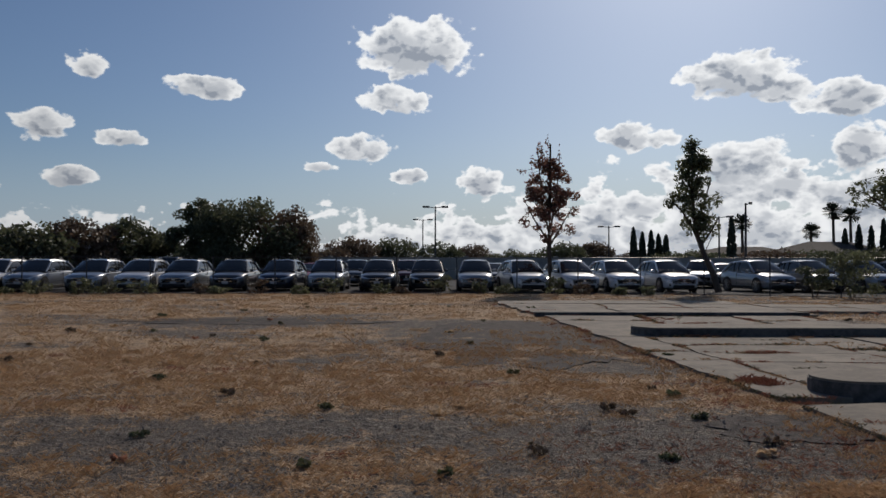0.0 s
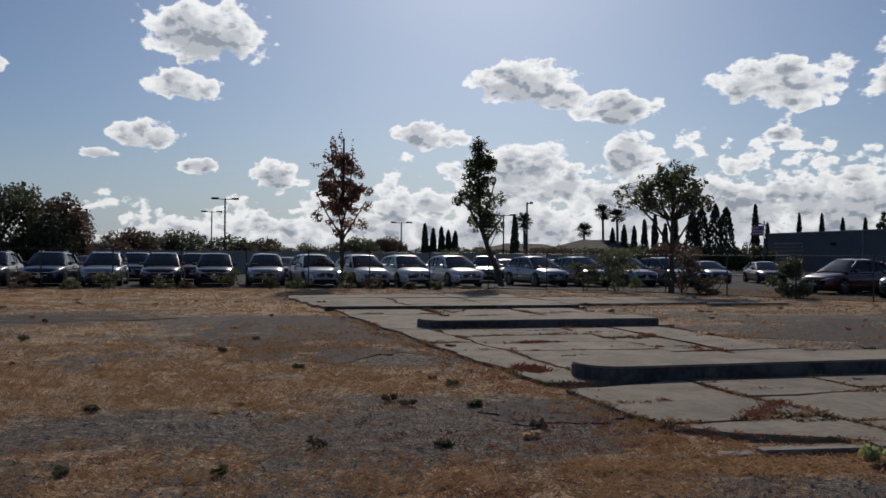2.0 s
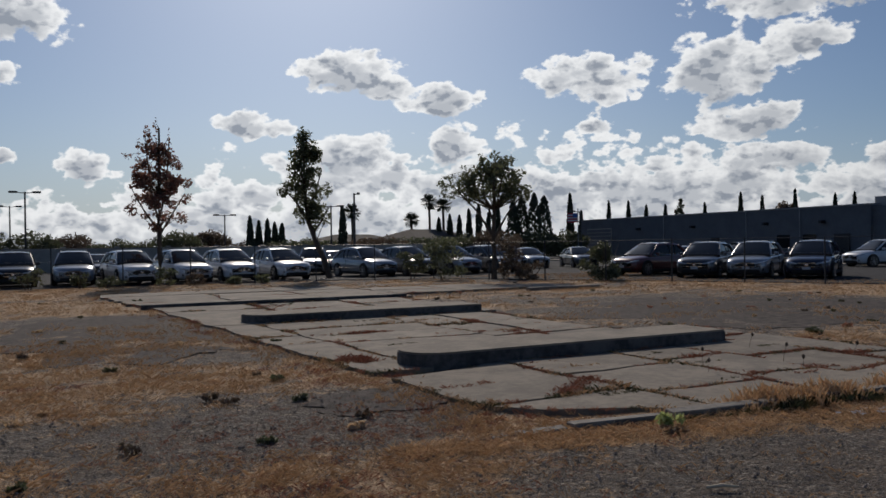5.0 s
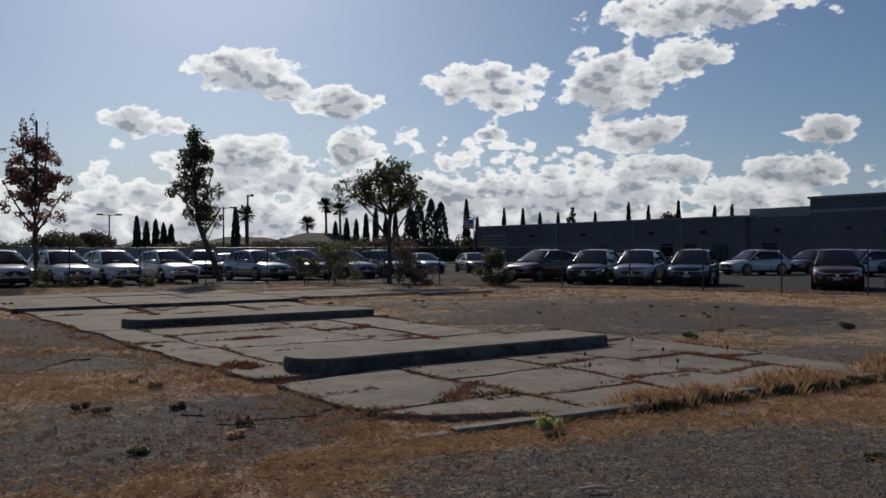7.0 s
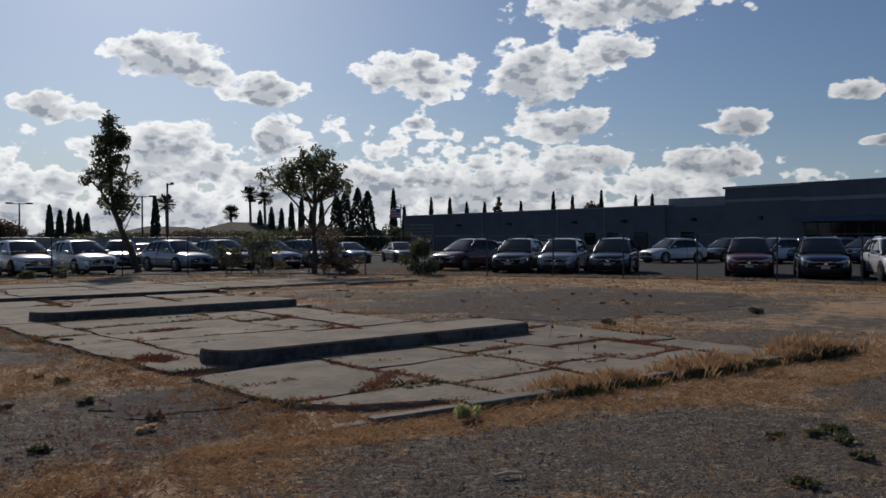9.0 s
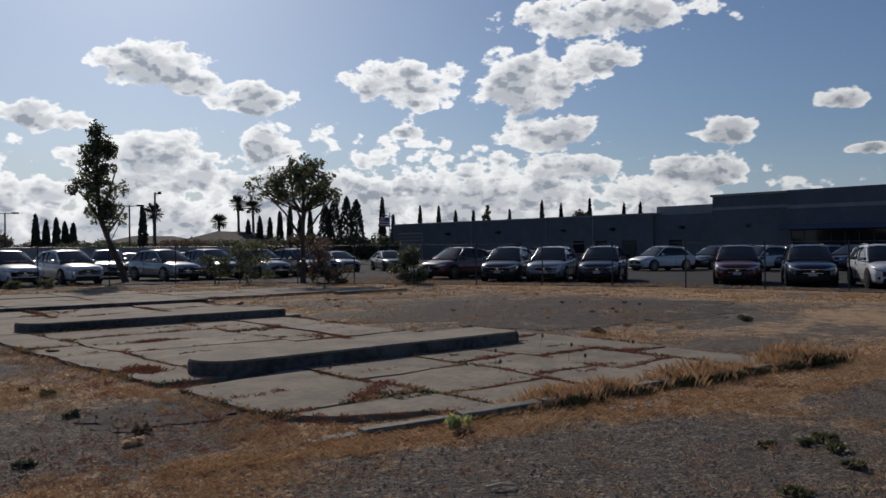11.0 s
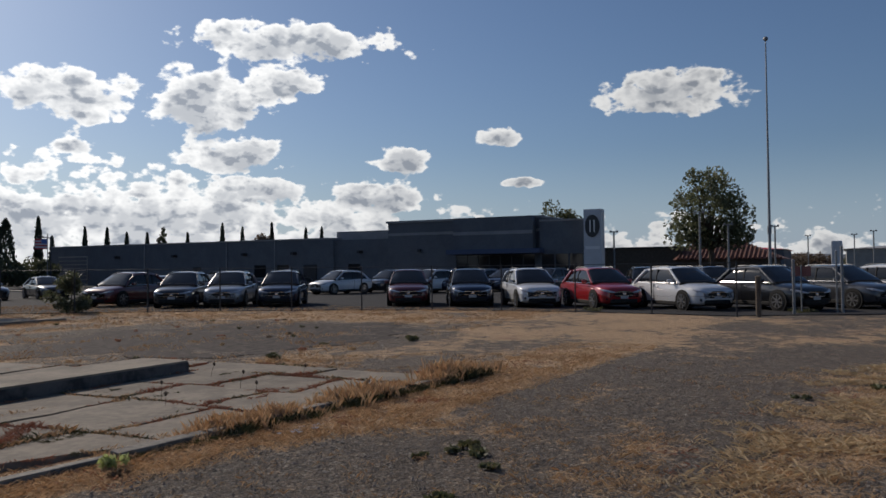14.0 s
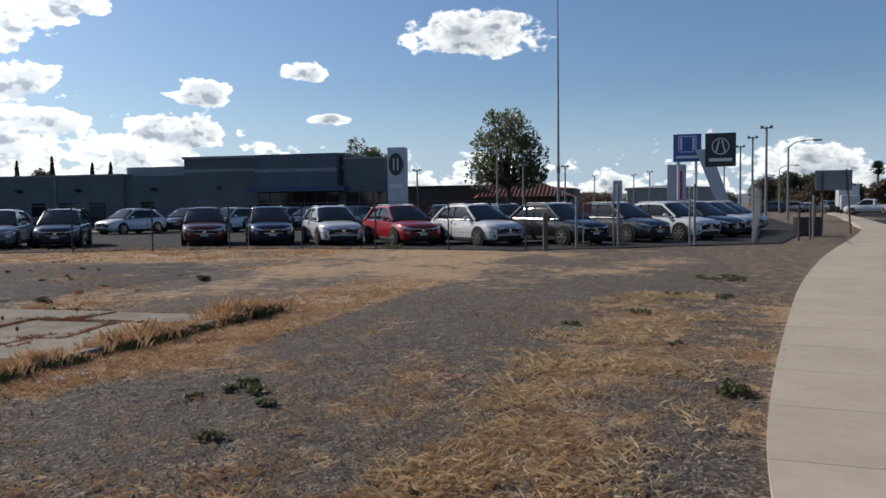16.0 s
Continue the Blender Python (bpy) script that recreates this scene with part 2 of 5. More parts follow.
PAINTS = {"white": paint("white_paint", (0.60, 0.61, 0.63), 0.0), "silver": paint("silver_paint", (0.27, 0.29, 0.32), 0.45),
          "grey": paint("grey_paint", (0.055, 0.058, 0.066), 0.3), "black": paint("black_paint", (0.012, 0.013, 0.016)),
          "navy": paint("navy_paint", (0.012, 0.018, 0.042)), "red": paint("red_paint", (0.33, 0.016, 0.020)),
          "maroon": paint("maroon_paint", (0.10, 0.014, 0.017))}
LEAF_RED = leaf_material("russet_leaves", (0.26, 0.11, 0.085), (0.17, 0.12, 0.085), 0.55)
LEAF_GREEN = leaf_material("green_leaves", (0.095, 0.11, 0.058), (0.15, 0.155, 0.085), 0.55)
LEAF_DARK = leaf_material("dark_leaves", (0.066, 0.080, 0.042), (0.115, 0.118, 0.064), 0.45)
LEAF_BROWN = leaf_material("brown_leaves", (0.15, 0.098, 0.066), (0.095, 0.075, 0.048), 0.35)
CYPRESS = leaf_material("cypress_needles", (0.020, 0.030, 0.016), (0.035, 0.045, 0.022), 0.15)
STRAW = leaf_material("dry_grass_blades", (0.62, 0.45, 0.28), (0.44, 0.30, 0.17), 0.5)
TAWNY = leaf_material("tawny_grass_blades", (0.72, 0.56, 0.38), (0.54, 0.39, 0.25), 0.55)
RUST = leaf_material("rust_red_weeds", (0.44, 0.21, 0.135), (0.29, 0.155, 0.10), 0.5)
WEED = leaf_material("green_weeds", (0.075, 0.090, 0.040), (0.13, 0.115, 0.055), 0.4)
LIME = leaf_material("lime_weed", (0.45, 0.48, 0.20), (0.34, 0.40, 0.14), 0.4)

# ---- mesh helpers ----


def mesh_object(name, verts, faces, mat, parent=None, label="", smooth=False):
    me = bpy.data.meshes.new(name)
    me.from_pydata(verts, [], faces)
    me.materials.append(mat)
    if smooth:
        me.polygons.foreach_set("use_smooth", [True] * len(me.polygons))
    me.update()
    ob = new(name, me)
    ob.parent = parent
    return tagged(ob, label) if label else ob


def part(name, bm, mat, parent=None, label="", smooth=False):
    me = bpy.data.meshes.new(name)
    bmesh.ops.recalc_face_normals(bm, faces=bm.faces[:])
    bm.to_mesh(me)
    bm.free()
    me.materials.append(mat)
    if smooth:
        me.polygons.foreach_set("use_smooth", [True] * len(me.polygons))
        me.set_sharp_from_angle(angle=radians(38))
    ob = new(name, me)
    ob.parent = parent
    return tagged(ob, label) if label else ob


def thing(name, m, label, category, group="", kind=""):
    ob = new(name)
    ob.empty_display_size = 0.2
    ob.matrix_world = m
    return tagged(ob, label, category, group, kind)


def box(bm, x0, y0, z0, x1, y1, z1, bevel=0.0):
    m = pose((x0 + x1) / 2, (y0 + y1) / 2, (z0 + z1) / 2) @ Matrix.Diagonal((abs(x1 - x0), abs(y1 - y0), abs(z1 - z0), 1))
    r = bmesh.ops.create_cube(bm, size=1, matrix=m)
    if bevel:
        es = list({e for v in r["verts"] for e in v.link_edges})
        bmesh.ops.bevel(bm, geom=es, offset=bevel, segments=2, affect="EDGES", profile=0.6)
    return bm


def boxes(*args, bevel=0.0):
    bm = bmesh.new()
    for a in args:
        box(bm, *a, bevel=bevel)
    return bm


def tube(bm, points, radii, sides=7):
    """A tapered tube through points."""
    rings = []
    for i, p in enumerate(points):
        a, b = points[max(i - 1, 0)], points[min(i + 1, len(points) - 1)]
        q = (Vector(b) - Vector(a)).to_track_quat("Z", "Y")
        rings.append([bm.verts.new(Vector(p) + q @ Vector((math.cos(6.2832 * k / sides) * radii[i], math.sin(6.2832 * k / sides) * radii[i], 0))) for k in range(sides)])
    for r, s in zip(rings, rings[1:]):
        for k in range(sides):
            bm.faces.new((r[k], r[(k + 1) % sides], s[(k + 1) % sides], s[k]))
    bm.faces.new(rings[0][::-1])
    bm.faces.new(rings[-1])
    return bm


def pole(p, q, r0, r1=None, sides=10):
    return tube(bmesh.new(), [p, q], [r0, r1 or r0], sides)


def prism(bm, outline, z0, z1):
    """An upright prism over a plan outline."""
    lo = [bm.verts.new((x, y, z0)) for x, y in outline]
    hi = [bm.verts.new((x, y, z1)) for x, y in outline]
    bm.faces.new(lo[::-1])
    bm.faces.new(hi)
    n = len(outline)
    for i in range(n):
        bm.faces.new((lo[i], lo[(i + 1) % n], hi[(i + 1) % n], hi[i]))
    return bm


def leaf_cloud(rng, clumps, count, size):
    """Leaves as small kinked quads, scattered in clumps (x, y, z, rx, ry, rz)."""
    w = np.array([c[3] * c[4] * c[5] for c in clumps])
    pick = rng.choice(len(clumps), count, p=w / w.sum())
    c = np.array(clumps)[pick]
    v = rng.normal(size=(count, 3))
    v /= np.linalg.norm(v, axis=1)[:, None]
    v *= rng.random(count)[:, None] ** 0.45
    p = c[:, :3] + v * c[:, 3:]
    a, b = rng.normal(size=(count, 3)), rng.normal(size=(count, 3))
    a /= np.linalg.norm(a, axis=1)[:, None]
    b -= a * (a * b).sum(1)[:, None]
    b /= np.linalg.norm(b, axis=1)[:, None]
    s = size * (0.6 + 0.8 * rng.random(count))[:, None]
    quad = np.stack([p - a * s, p - b * s * 0.5, p + a * s, p + b * s * 0.5], 1).reshape(-1, 3)
    return quad.tolist(), np.arange(count * 4).reshape(-1, 4).tolist()


# ---- ground mask: where dry grass grows between gravel and broken asphalt ----


def fbm(x, y, s, seed):
    return (noise.noise(Vector((x * s, y * s, seed))) + 0.5 * noise.noise(Vector((x * s * 2.1, y * s * 2.1, seed + 7))) +
            0.25 * noise.noise(Vector((x * s * 4.3, y * s * 4.3, seed + 13)))) / 1.4


def step(a, b, x):
    t = min(max((x - a) / (b - a), 0), 1)
    return t * t * (3 - 2 * t)


def kerb_y(x):
    """The inner line of the front kerb."""
    return 5.80 - 0.100 * (x - 4)


def left_edge(y):
    return 4.15 - 0.072 * (y - 7)


def right_edge(y):
    return 11.55 - 1.65 * step(10.3, 13.5, y) + 0.8 * step(17.5, 20, y)


def track_edge(x):
    """Where the straw in front of the kerb ends and the gravel track begins."""
    return 5.45 - 0.30 * (x - 3.5) if x < 8.2 else 4.04 - 0.085 * (x - 8.2)


def grass_at(x, y):
    """0 bare gravel, 1 full dry grass."""
    n = fbm(x * 0.6, y, 0.45, 3.0) * 1.1 + fbm(x, y, 1.7, 9.0) * 0.5
    g = 0.55
    if x < 5:
        g += 0.14
        g -= 0.55 * step(-3, 1.0, x) * step(5, 2.6, abs(y - 18)) + 0.30 * step(2.2, 0.8, abs(y - 7.0)) + 0.3 * step(-9, -6, -abs(x + 5)) * step(1.6, 0.6, abs(y - 20.5))
        g += 0.30 * step(3.2, 1.5, abs(y - 12.5)) * step(3.0, 1.5, x) + 0.25 * step(2, 0.8, abs(y - 9.6))
    g -= 0.62 * step(2.0, 4.6, x) * step(track_edge(x) + 0.15, track_edge(x) - 0.25, y) * step(-1.6, -0.4, y + 0.16 * (x - 5))  # gravel track
    g += 0.85 * step(1.1, 0.3, abs(y - 0.2 + 0.14 * (x - 5))) * step(3.6, 4.6, x) * step(17, 12, x)
    g += 0.30 * step(14, 20, x) * step(8, 4, y)
    g += 0.60 * step(track_edge(x) - 0.1, track_edge(x) + 0.15, y) * step(kerb_y(x) + 0.9, kerb_y(x) + 0.1, y) * step(2.5, 4.5, x) * step(21, 14, x)
    g -= 0.5 * step(10.5, 12.5, x) * step(24, 21, x) * step(9.5, 11, y) * step(21, 18, y)
    g += 0.60 * step(21, 24, x) * step(31, 29, x) * step(3, 5, y)
    g += 0.40 * step(23, 27, y) * step(4, 2, x)
    return min(max(g * 0.8 + n * 1.15 + fbm(x, y, 0.16, 55) * 0.35 + 0.04, 0), 1)


def axis(lo, hi, fine, far):
    a = list(np.arange(lo, hi + 1e-6, fine))
    d, p, q = fine, lo, hi
    left, right = [], []
    while q < far:
        d *= 1.35
        p, q = p - d, q + d
        left.append(p)
        right.append(q)
    return left[::-1] + a + right


def ground():
    xs, ys = axis(-24, 32, 0.28, 1800), axis(-3, 40, 0.28, 1800)
    verts, mask = [], []
    for y in ys:
        for x in xs:
            inside = -24 <= x <= 32 and -3 <= y <= 40
            slab = left_edge(y) + 0.2 < x < right_edge(y) - 0.2 and max(6.1, kerb_y(x) + 0.3) < y < 23.4 or 3 < x < (16 if y < 27 else 11) and 23.8 < y < 31.4
            low = y < -2.0 - 0.26 * max(x, 0) and x > -60
            verts.append((x, y, -0.35 if low else -0.045 if slab else (0.025 * fbm(x, y, 0.8, 1.0) + 0.015 * fbm(x, y, 3.0, 5.0) - 0.02) if inside else -0.03))
            mask.append(grass_at(x, y) if inside else 0.3)
    w = len(xs)
    faces = [(j * w + i, j * w + i + 1, (j + 1) * w + i + 1, (j + 1) * w + i) for j in range(len(ys) - 1) for i in range(w - 1)]
    m = bpy.data.materials.new("dry_lot")
    m.use_nodes = True
    k = Nodes(m.node_tree)
    b = k.n["Principled BSDF"]
    pos = k.n.new("ShaderNodeTexCoord").outputs["Object"]
    at = k.n.new("ShaderNodeAttribute")
    at.attribute_name = "grass"
    fine, mid = k.noise(pos, 22.0, 5.0, 0.65), k.noise(pos, 3.2, 5.0, 0.6)
    fac = k.ramp(k.math("ADD", at.outputs["Fac"], k.math("ADD", k.math("MULTIPLY", k.math("SUBTRACT", fine, 0.5), 2.4), k.math("MULTIPLY", k.math("SUBTRACT", mid, 0.5), 2.3))), 0.38, 0.80)
    stones = k.n.new("ShaderNodeTexVoronoi")
    stones.inputs["Scale"].default_value = 30.0
    k.l.new(pos, stones.inputs["Vector"])
    peb = k.n.new("ShaderNodeSeparateColor")
    k.l.new(stones.outputs["Color"], peb.inputs[0])
    soil = k.mix(mid, rgb(0.112, 0.083, 0.060), rgb(0.265, 0.200, 0.140))
    gravel = k.mix(k.ramp(peb.outputs[0], 0.55, 1.0), soil, rgb(0.38, 0.33, 0.27))
    gravel = k.mix(k.ramp(k.noise(pos, 34.0, 4.0, 0.75), 0.38, 0.60), rgb(0.030, 0.023, 0.019), gravel)
    gravel = k.mix(k.ramp(k.noise(pos, 5.0, 5.0, 0.7), 0.42, 0.60, 0.0, 0.5), gravel, rgb(0.052, 0.042, 0.035))
    straw = k.mix(k.ramp(k.noise(pos, 60.0, 3.0, 0.7), 0.3, 0.7), rgb(0.23, 0.142, 0.076), rgb(0.62, 0.43, 0.25))
    straw = k.mix(k.ramp(k.noise(pos, 0.9, 4.0, 0.6), 0.56, 0.76, 0.0, 0.8), straw, rgb(0.25, 0.135, 0.082))
    k.l.new(k.mix(fac, gravel, straw), b.inputs["Base Color"])
    b.inputs["Roughness"].default_value = 0.95
    bp = k.n.new("ShaderNodeBump")
    bp.inputs["Strength"].default_value, bp.inputs["Distance"].default_value = 1.0, 0.05
    k.l.new(k.math("ADD", k.math("ADD", fine, k.math("MULTIPLY", k.noise(pos, 7.0, 4.0, 0.6), 2.2)), k.math("MULTIPLY", k.noise(pos, 70.0, 4.0, 0.7), 0.6)), bp.inputs["Height"])
    k.l.new(bp.outputs[0], b.inputs["Normal"])
    ob = mesh_object("ground", verts, faces, m, smooth=True)
    me = ob.data
    attr = me.attributes.new("grass", "FLOAT", "POINT")
    attr.data.foreach_set("value", mask)
    return tagged(ob, "dry vacant lot of gravel and straw-coloured grass", "ground", kind="structure")


ground()

# ---- pavement, kerb and road along the frontage ----
WALK_LINE = [(-60, -1.6), (-10, -1.0), (0, -0.95), (5.1, -1.27), (7.6, -1.72), (11.4, -2.55), (17.5, -3.95), (26.6, -6.5), (35.8, -9.5), (49.6, -13.8), (66.6, -17.6), (120, -28)]


def along(line, s):
    """The point at the run s along a plan line, and the direction there."""
    for (x0, y0), (x1, y1) in zip(line, line[1:]):
        d = math.hypot(x1 - x0, y1 - y0)
        if s <= d:
            return Vector((x0 + (x1 - x0) * s / d, y0 + (y1 - y0) * s / d)), Vector(((x1 - x0) / d, (y1 - y0) / d))
        s -= d
    return Vector(line[-1]), Vector((1, 0))


def smooth_line(line, n=3):
    for _ in range(n):
        line = [line[0]] + [q for (x0, y0), (x1, y1) in zip(line, line[1:]) for q in
                            ((x0 * .75 + x1 * .25, y0 * .75 + y1 * .25), (x0 * .25 + x1 * .75, y0 * .25 + y1 * .75))] + [line[-1]]
    return line


WALK_LINE = smooth_line(WALK_LINE, 2)


def strip(name, offset0, offset1, z0, z1, mat, s0, s1, step_s, parent=None, gap=0.0, label=""):
    verts, faces = [], []
    s = s0
    ss = []
    while s < s1:
        ss.append(s)
        s += step_s
    for s in ss:
        p, d = along(WALK_LINE, s)
        n = Vector((d.y, -d.x))
        a, b = p + n * offset0, p + n * offset1
        verts += [(a.x, a.y, z0), (a.x, a.y, z1), (b.x, b.y, z1), (b.x, b.y, z0)]
    for i in range(len(ss) - 1):
        k = i * 4
        for j in range(4):
            faces.append((k + j, k + (j + 1) % 4, k + 4 + (j + 1) % 4, k + 4 + j))
    faces += [(3, 2, 1, 0), tuple(len(verts) - 4 + j for j in range(4))]
    return mesh_object(name, verts, faces, mat, parent, label)


pavement = thing("pavement", Matrix(), "pale broom-finished concrete pavement curving beside the lot", "pavement", kind="structure")
strip("bedding", 0.02, 1.5, -0.25, 0.012, WALK, 20, 185, 0.75, pavement)
for i in range(74):
    strip("paving_slab", 0.0, 1.52, -0.05, 0.035, WALK, 44 + i * 1.45, 44 + i * 1.45 + 1.4425, 0.4805, pavement)
tagged(strip("kerb", 1.52, 1.68, -0.3, 0.03, WALK, 20, 185, 0.75), "concrete street kerb", "kerb", kind="structure")
tagged(strip("gutter", 1.68, 2.1, -0.3, -0.11, WALK, 20, 185, 0.75), "concrete gutter beside the kerb", "gutter", kind="structure")
tagged(strip("road", 2.1, 16.0, -0.3, -0.115, ASPHALT, 5, 185, 1.5), "dark asphalt road", "road", kind="structure")

# ---- sales lot behind the fence ----
FENCE = [(-60, 34), (-30, 37.2), (-10, 39.0), (2, 39.6), (14, 38.0), (19.0, 35.0), (22.8, 28.6), (25.4, 24.0), (28.0, 19.0), (29.4, 14.0), (29.5, 8.0), (28.4, 2.6)]
lot = [(x + 0.3, y + 0.5) for x, y in FENCE] + [(31.0, -1.2), (34, -6.6), (45, -9.6), (60, -12), (180, -25), (180, 200), (-120, 200), (-120, 40)]
tagged(part("asphalt_lot", prism(bmesh.new(), lot, -0.2, 0.012), ASPHALT), "worn grey asphalt sales lot", "car park", kind="structure")
bm = boxes((63, 18, -0.1, 66, 90, 0.14), (56, -2, -0.1, 60, 10, 0.14), (47.5, 33, -0.1, 49, 75, 0.14), bevel=0.02)
tagged(part("lot_kerb_island", bm, WALK), "pale concrete kerb islands in the sales lot", "kerb", kind="structure")

# ---- broken concrete forecourt ----
RNG = random.Random(4)


def warp(x, y):
    """Joints and cracks wander; neighbouring slabs follow the same line."""
    return (x + 0.16 * noise.noise(Vector((x * 0.8, y * 0.8, 2.5))) + 0.05 * noise.noise(Vector((x * 3.1, y * 3.1, 8.0))),
            y + 0.18 * noise.noise(Vector((x * 0.8, y * 0.8, 12.5))) + 0.05 * noise.noise(Vector((x * 3.1, y * 3.1, 18.0))))


JOINTS = []


def panel(corners, z, parent, gap=0.03):
    """One cast slab between four corners, its sides worn and wandering."""
    cx, cy = sum(p[0] for p in corners) / 4, sum(p[1] for p in corners) / 4
    pts = []
    for (ax, ay), (bx, by) in zip(corners, corners[1:] + corners[:1]):
        n = max(3, int(math.dist((ax, ay), (bx, by)) / 0.28))
        side = [warp(ax + (bx - ax) * k / n, ay + (by - ay) * k / n) for k in range(n)]
        pts += side
        JOINTS.append(side + [warp(bx, by)])
    pts = [(x + gap * (1 if x < cx else -1) + RNG.uniform(-0.012, 0.012), y + gap * (1 if y < cy else -1) + RNG.uniform(-0.012, 0.012)) for x, y in pts]
    bm = prism(bmesh.new(), pts, z - 0.12, z)
    tx, ty = RNG.uniform(-0.007, 0.007), RNG.uniform(-0.007, 0.007)
    for v in bm.verts:
        if v.co.z > z - 0.01:
            v.co.z += (v.co.x - cx) * tx + (v.co.y - cy) * ty
    return part("slab", bm, CONCRETE, parent)


forecourt = thing("forecourt", Matrix(), "cracked grey concrete forecourt with weeds in its joints", "concrete slab", kind="structure")


def lean(x, y):
    """Columns lean with the forecourt's outer edge, less and less towards its far side."""
    return x - 0.072 * (y - 7) * step(10, 4, x)


# columns between the front kerb and the first island, each with its own cross joints (None: the kerb)
BAYS = [(4.15, 6.05, (None, 6.87, 9.35)), (6.05, 7.82, (None, 6.62, 7.98, 9.35)), (7.82, 9.12, (None, 6.80, 8.20, 9.35)), (9.12, 10.42, (None, 6.5, 7.95, 9.35)), (10.42, 11.55, (None, 7.4, 9.9)),
        (4.15, 5.0, (9.35, 12.9, 14.2, 17.0)), (5.0, 7.55, (9.35, 12.6, 13.9, 15.2, 17.0)), (7.55, 8.6, (9.35, 12.3, 14.6, 17.0)), (8.6, 9.9, (9.35, 12.2, 17.0)), (9.9, 11.4, (9.9, 11.6)),
        (4.15, 6.4, (17.0, 19.6, 21.6, 23.4)), (6.4, 8.6, (17.0, 20.2, 23.4)), (8.6, 10.5, (17.0, 19.2, 21.4, 23.4))]
for x0, x1, ys in BAYS:
    for y0, y1 in zip(ys, ys[1:]):
        lo0, lo1 = (kerb_y(x0) + 0.06, kerb_y(x1) + 0.06) if y0 is None else (y0, y0)
        if y0 is None and x0 < 4.2:
            lo0 = 6.45
        hi0 = y1 - 0.45 if (x0, y1) == (4.15, 9.35) else y1
        panel([(lean(x0 if y0 else x0 + 0.35 * (x0 < 4.2), lo0), lo0), (lean(x1, lo1), lo1), (lean(x1, y1), y1), (lean(x0, hi0), hi0)], 0.03 + RNG.uniform(-0.01, 0.01), forecourt)
rows = [23.6, 25.3, 27.2, 29.4, 31.8]
for j, (y0, y1) in enumerate(zip(rows, rows[1:])):
    xs = [2.8 - 0.22 * j, 5.6, 8.4, 11.3, 14.2, 17.0, 19.3]
    for x0, x1 in zip(xs, xs[1:]):
        if x0 > 11 and j == 0 or x0 > 16 and j > 1 or x0 > 11 and j > 2:
            continue
        panel([(x0, y0), (x1, y0), (x1, y1), (x0, y1)], 0.05 + RNG.uniform(-0.008, 0.008), forecourt)


def island(x0, x1, y0, y1, h, label):
    """A raised pump island with one rounded end; painted flank below a bare concrete top."""
    r = (y1 - y0) / 2
    arc = [(x0 + r - r * math.sin(a), (y0 + y1) / 2 + r * math.cos(a)) for a in np.linspace(0, math.pi, 13)]
    outline = [(x1, y1)] + arc + [(x1, y0)]
    ob = thing("pump_island", pose(0, 0, 0.0), label, "kerb island", "pump islands")
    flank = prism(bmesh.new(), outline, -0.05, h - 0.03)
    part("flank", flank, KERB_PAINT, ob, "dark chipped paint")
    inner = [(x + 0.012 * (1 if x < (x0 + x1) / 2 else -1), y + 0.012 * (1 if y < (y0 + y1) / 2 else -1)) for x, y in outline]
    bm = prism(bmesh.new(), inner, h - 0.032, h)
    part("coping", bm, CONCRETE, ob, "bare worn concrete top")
    return ob


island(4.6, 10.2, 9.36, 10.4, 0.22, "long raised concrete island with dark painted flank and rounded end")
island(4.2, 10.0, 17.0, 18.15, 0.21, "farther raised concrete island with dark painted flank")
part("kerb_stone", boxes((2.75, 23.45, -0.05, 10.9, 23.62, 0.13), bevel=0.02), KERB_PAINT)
tagged(bpy.data.objects["kerb_stone"], "low dark kerb along the far slab edge", "kerb", kind="structure")
front_kerb = thing("front_kerb", Matrix(), "low broken weathered concrete kerb beside the gravel", "kerb", kind="structure")
for i in range(8):
    x0 = 3.35 + 1.07 * i
    h = (0.0, 0.035, 0.055, 0.06, 0.065, 0.065, 0.06, 0.06)[i]
    bm = boxes((-0.52, -0.075, -0.08, 0.52, 0.075, h), bevel=0.022)
    for v in bm.verts:
        v.co.z += RNG.uniform(-0.008, 0.008)
        v.co.y += 0.02 * noise.noise(v.co * 4 + Vector((i * 3.0, 0, 0)))
    length = part("kerb_length", bm, KERB, front_kerb)
    length.matrix_local = pose(x0 + 0.53, kerb_y(x0 + 0.53), 0.0, RNG.uniform(-2, 2), RNG.uniform(-0.8, 0.8), -5.4 + RNG.uniform(-1.2, 1.2))
part("kerb_end", boxes((16.2, 24.2, -0.03, 19.4, 24.5, 0.10), bevel=0.02), KERB)
tagged(bpy.data.objects["kerb_end"], "short weathered concrete kerb", "kerb", kind="structure")

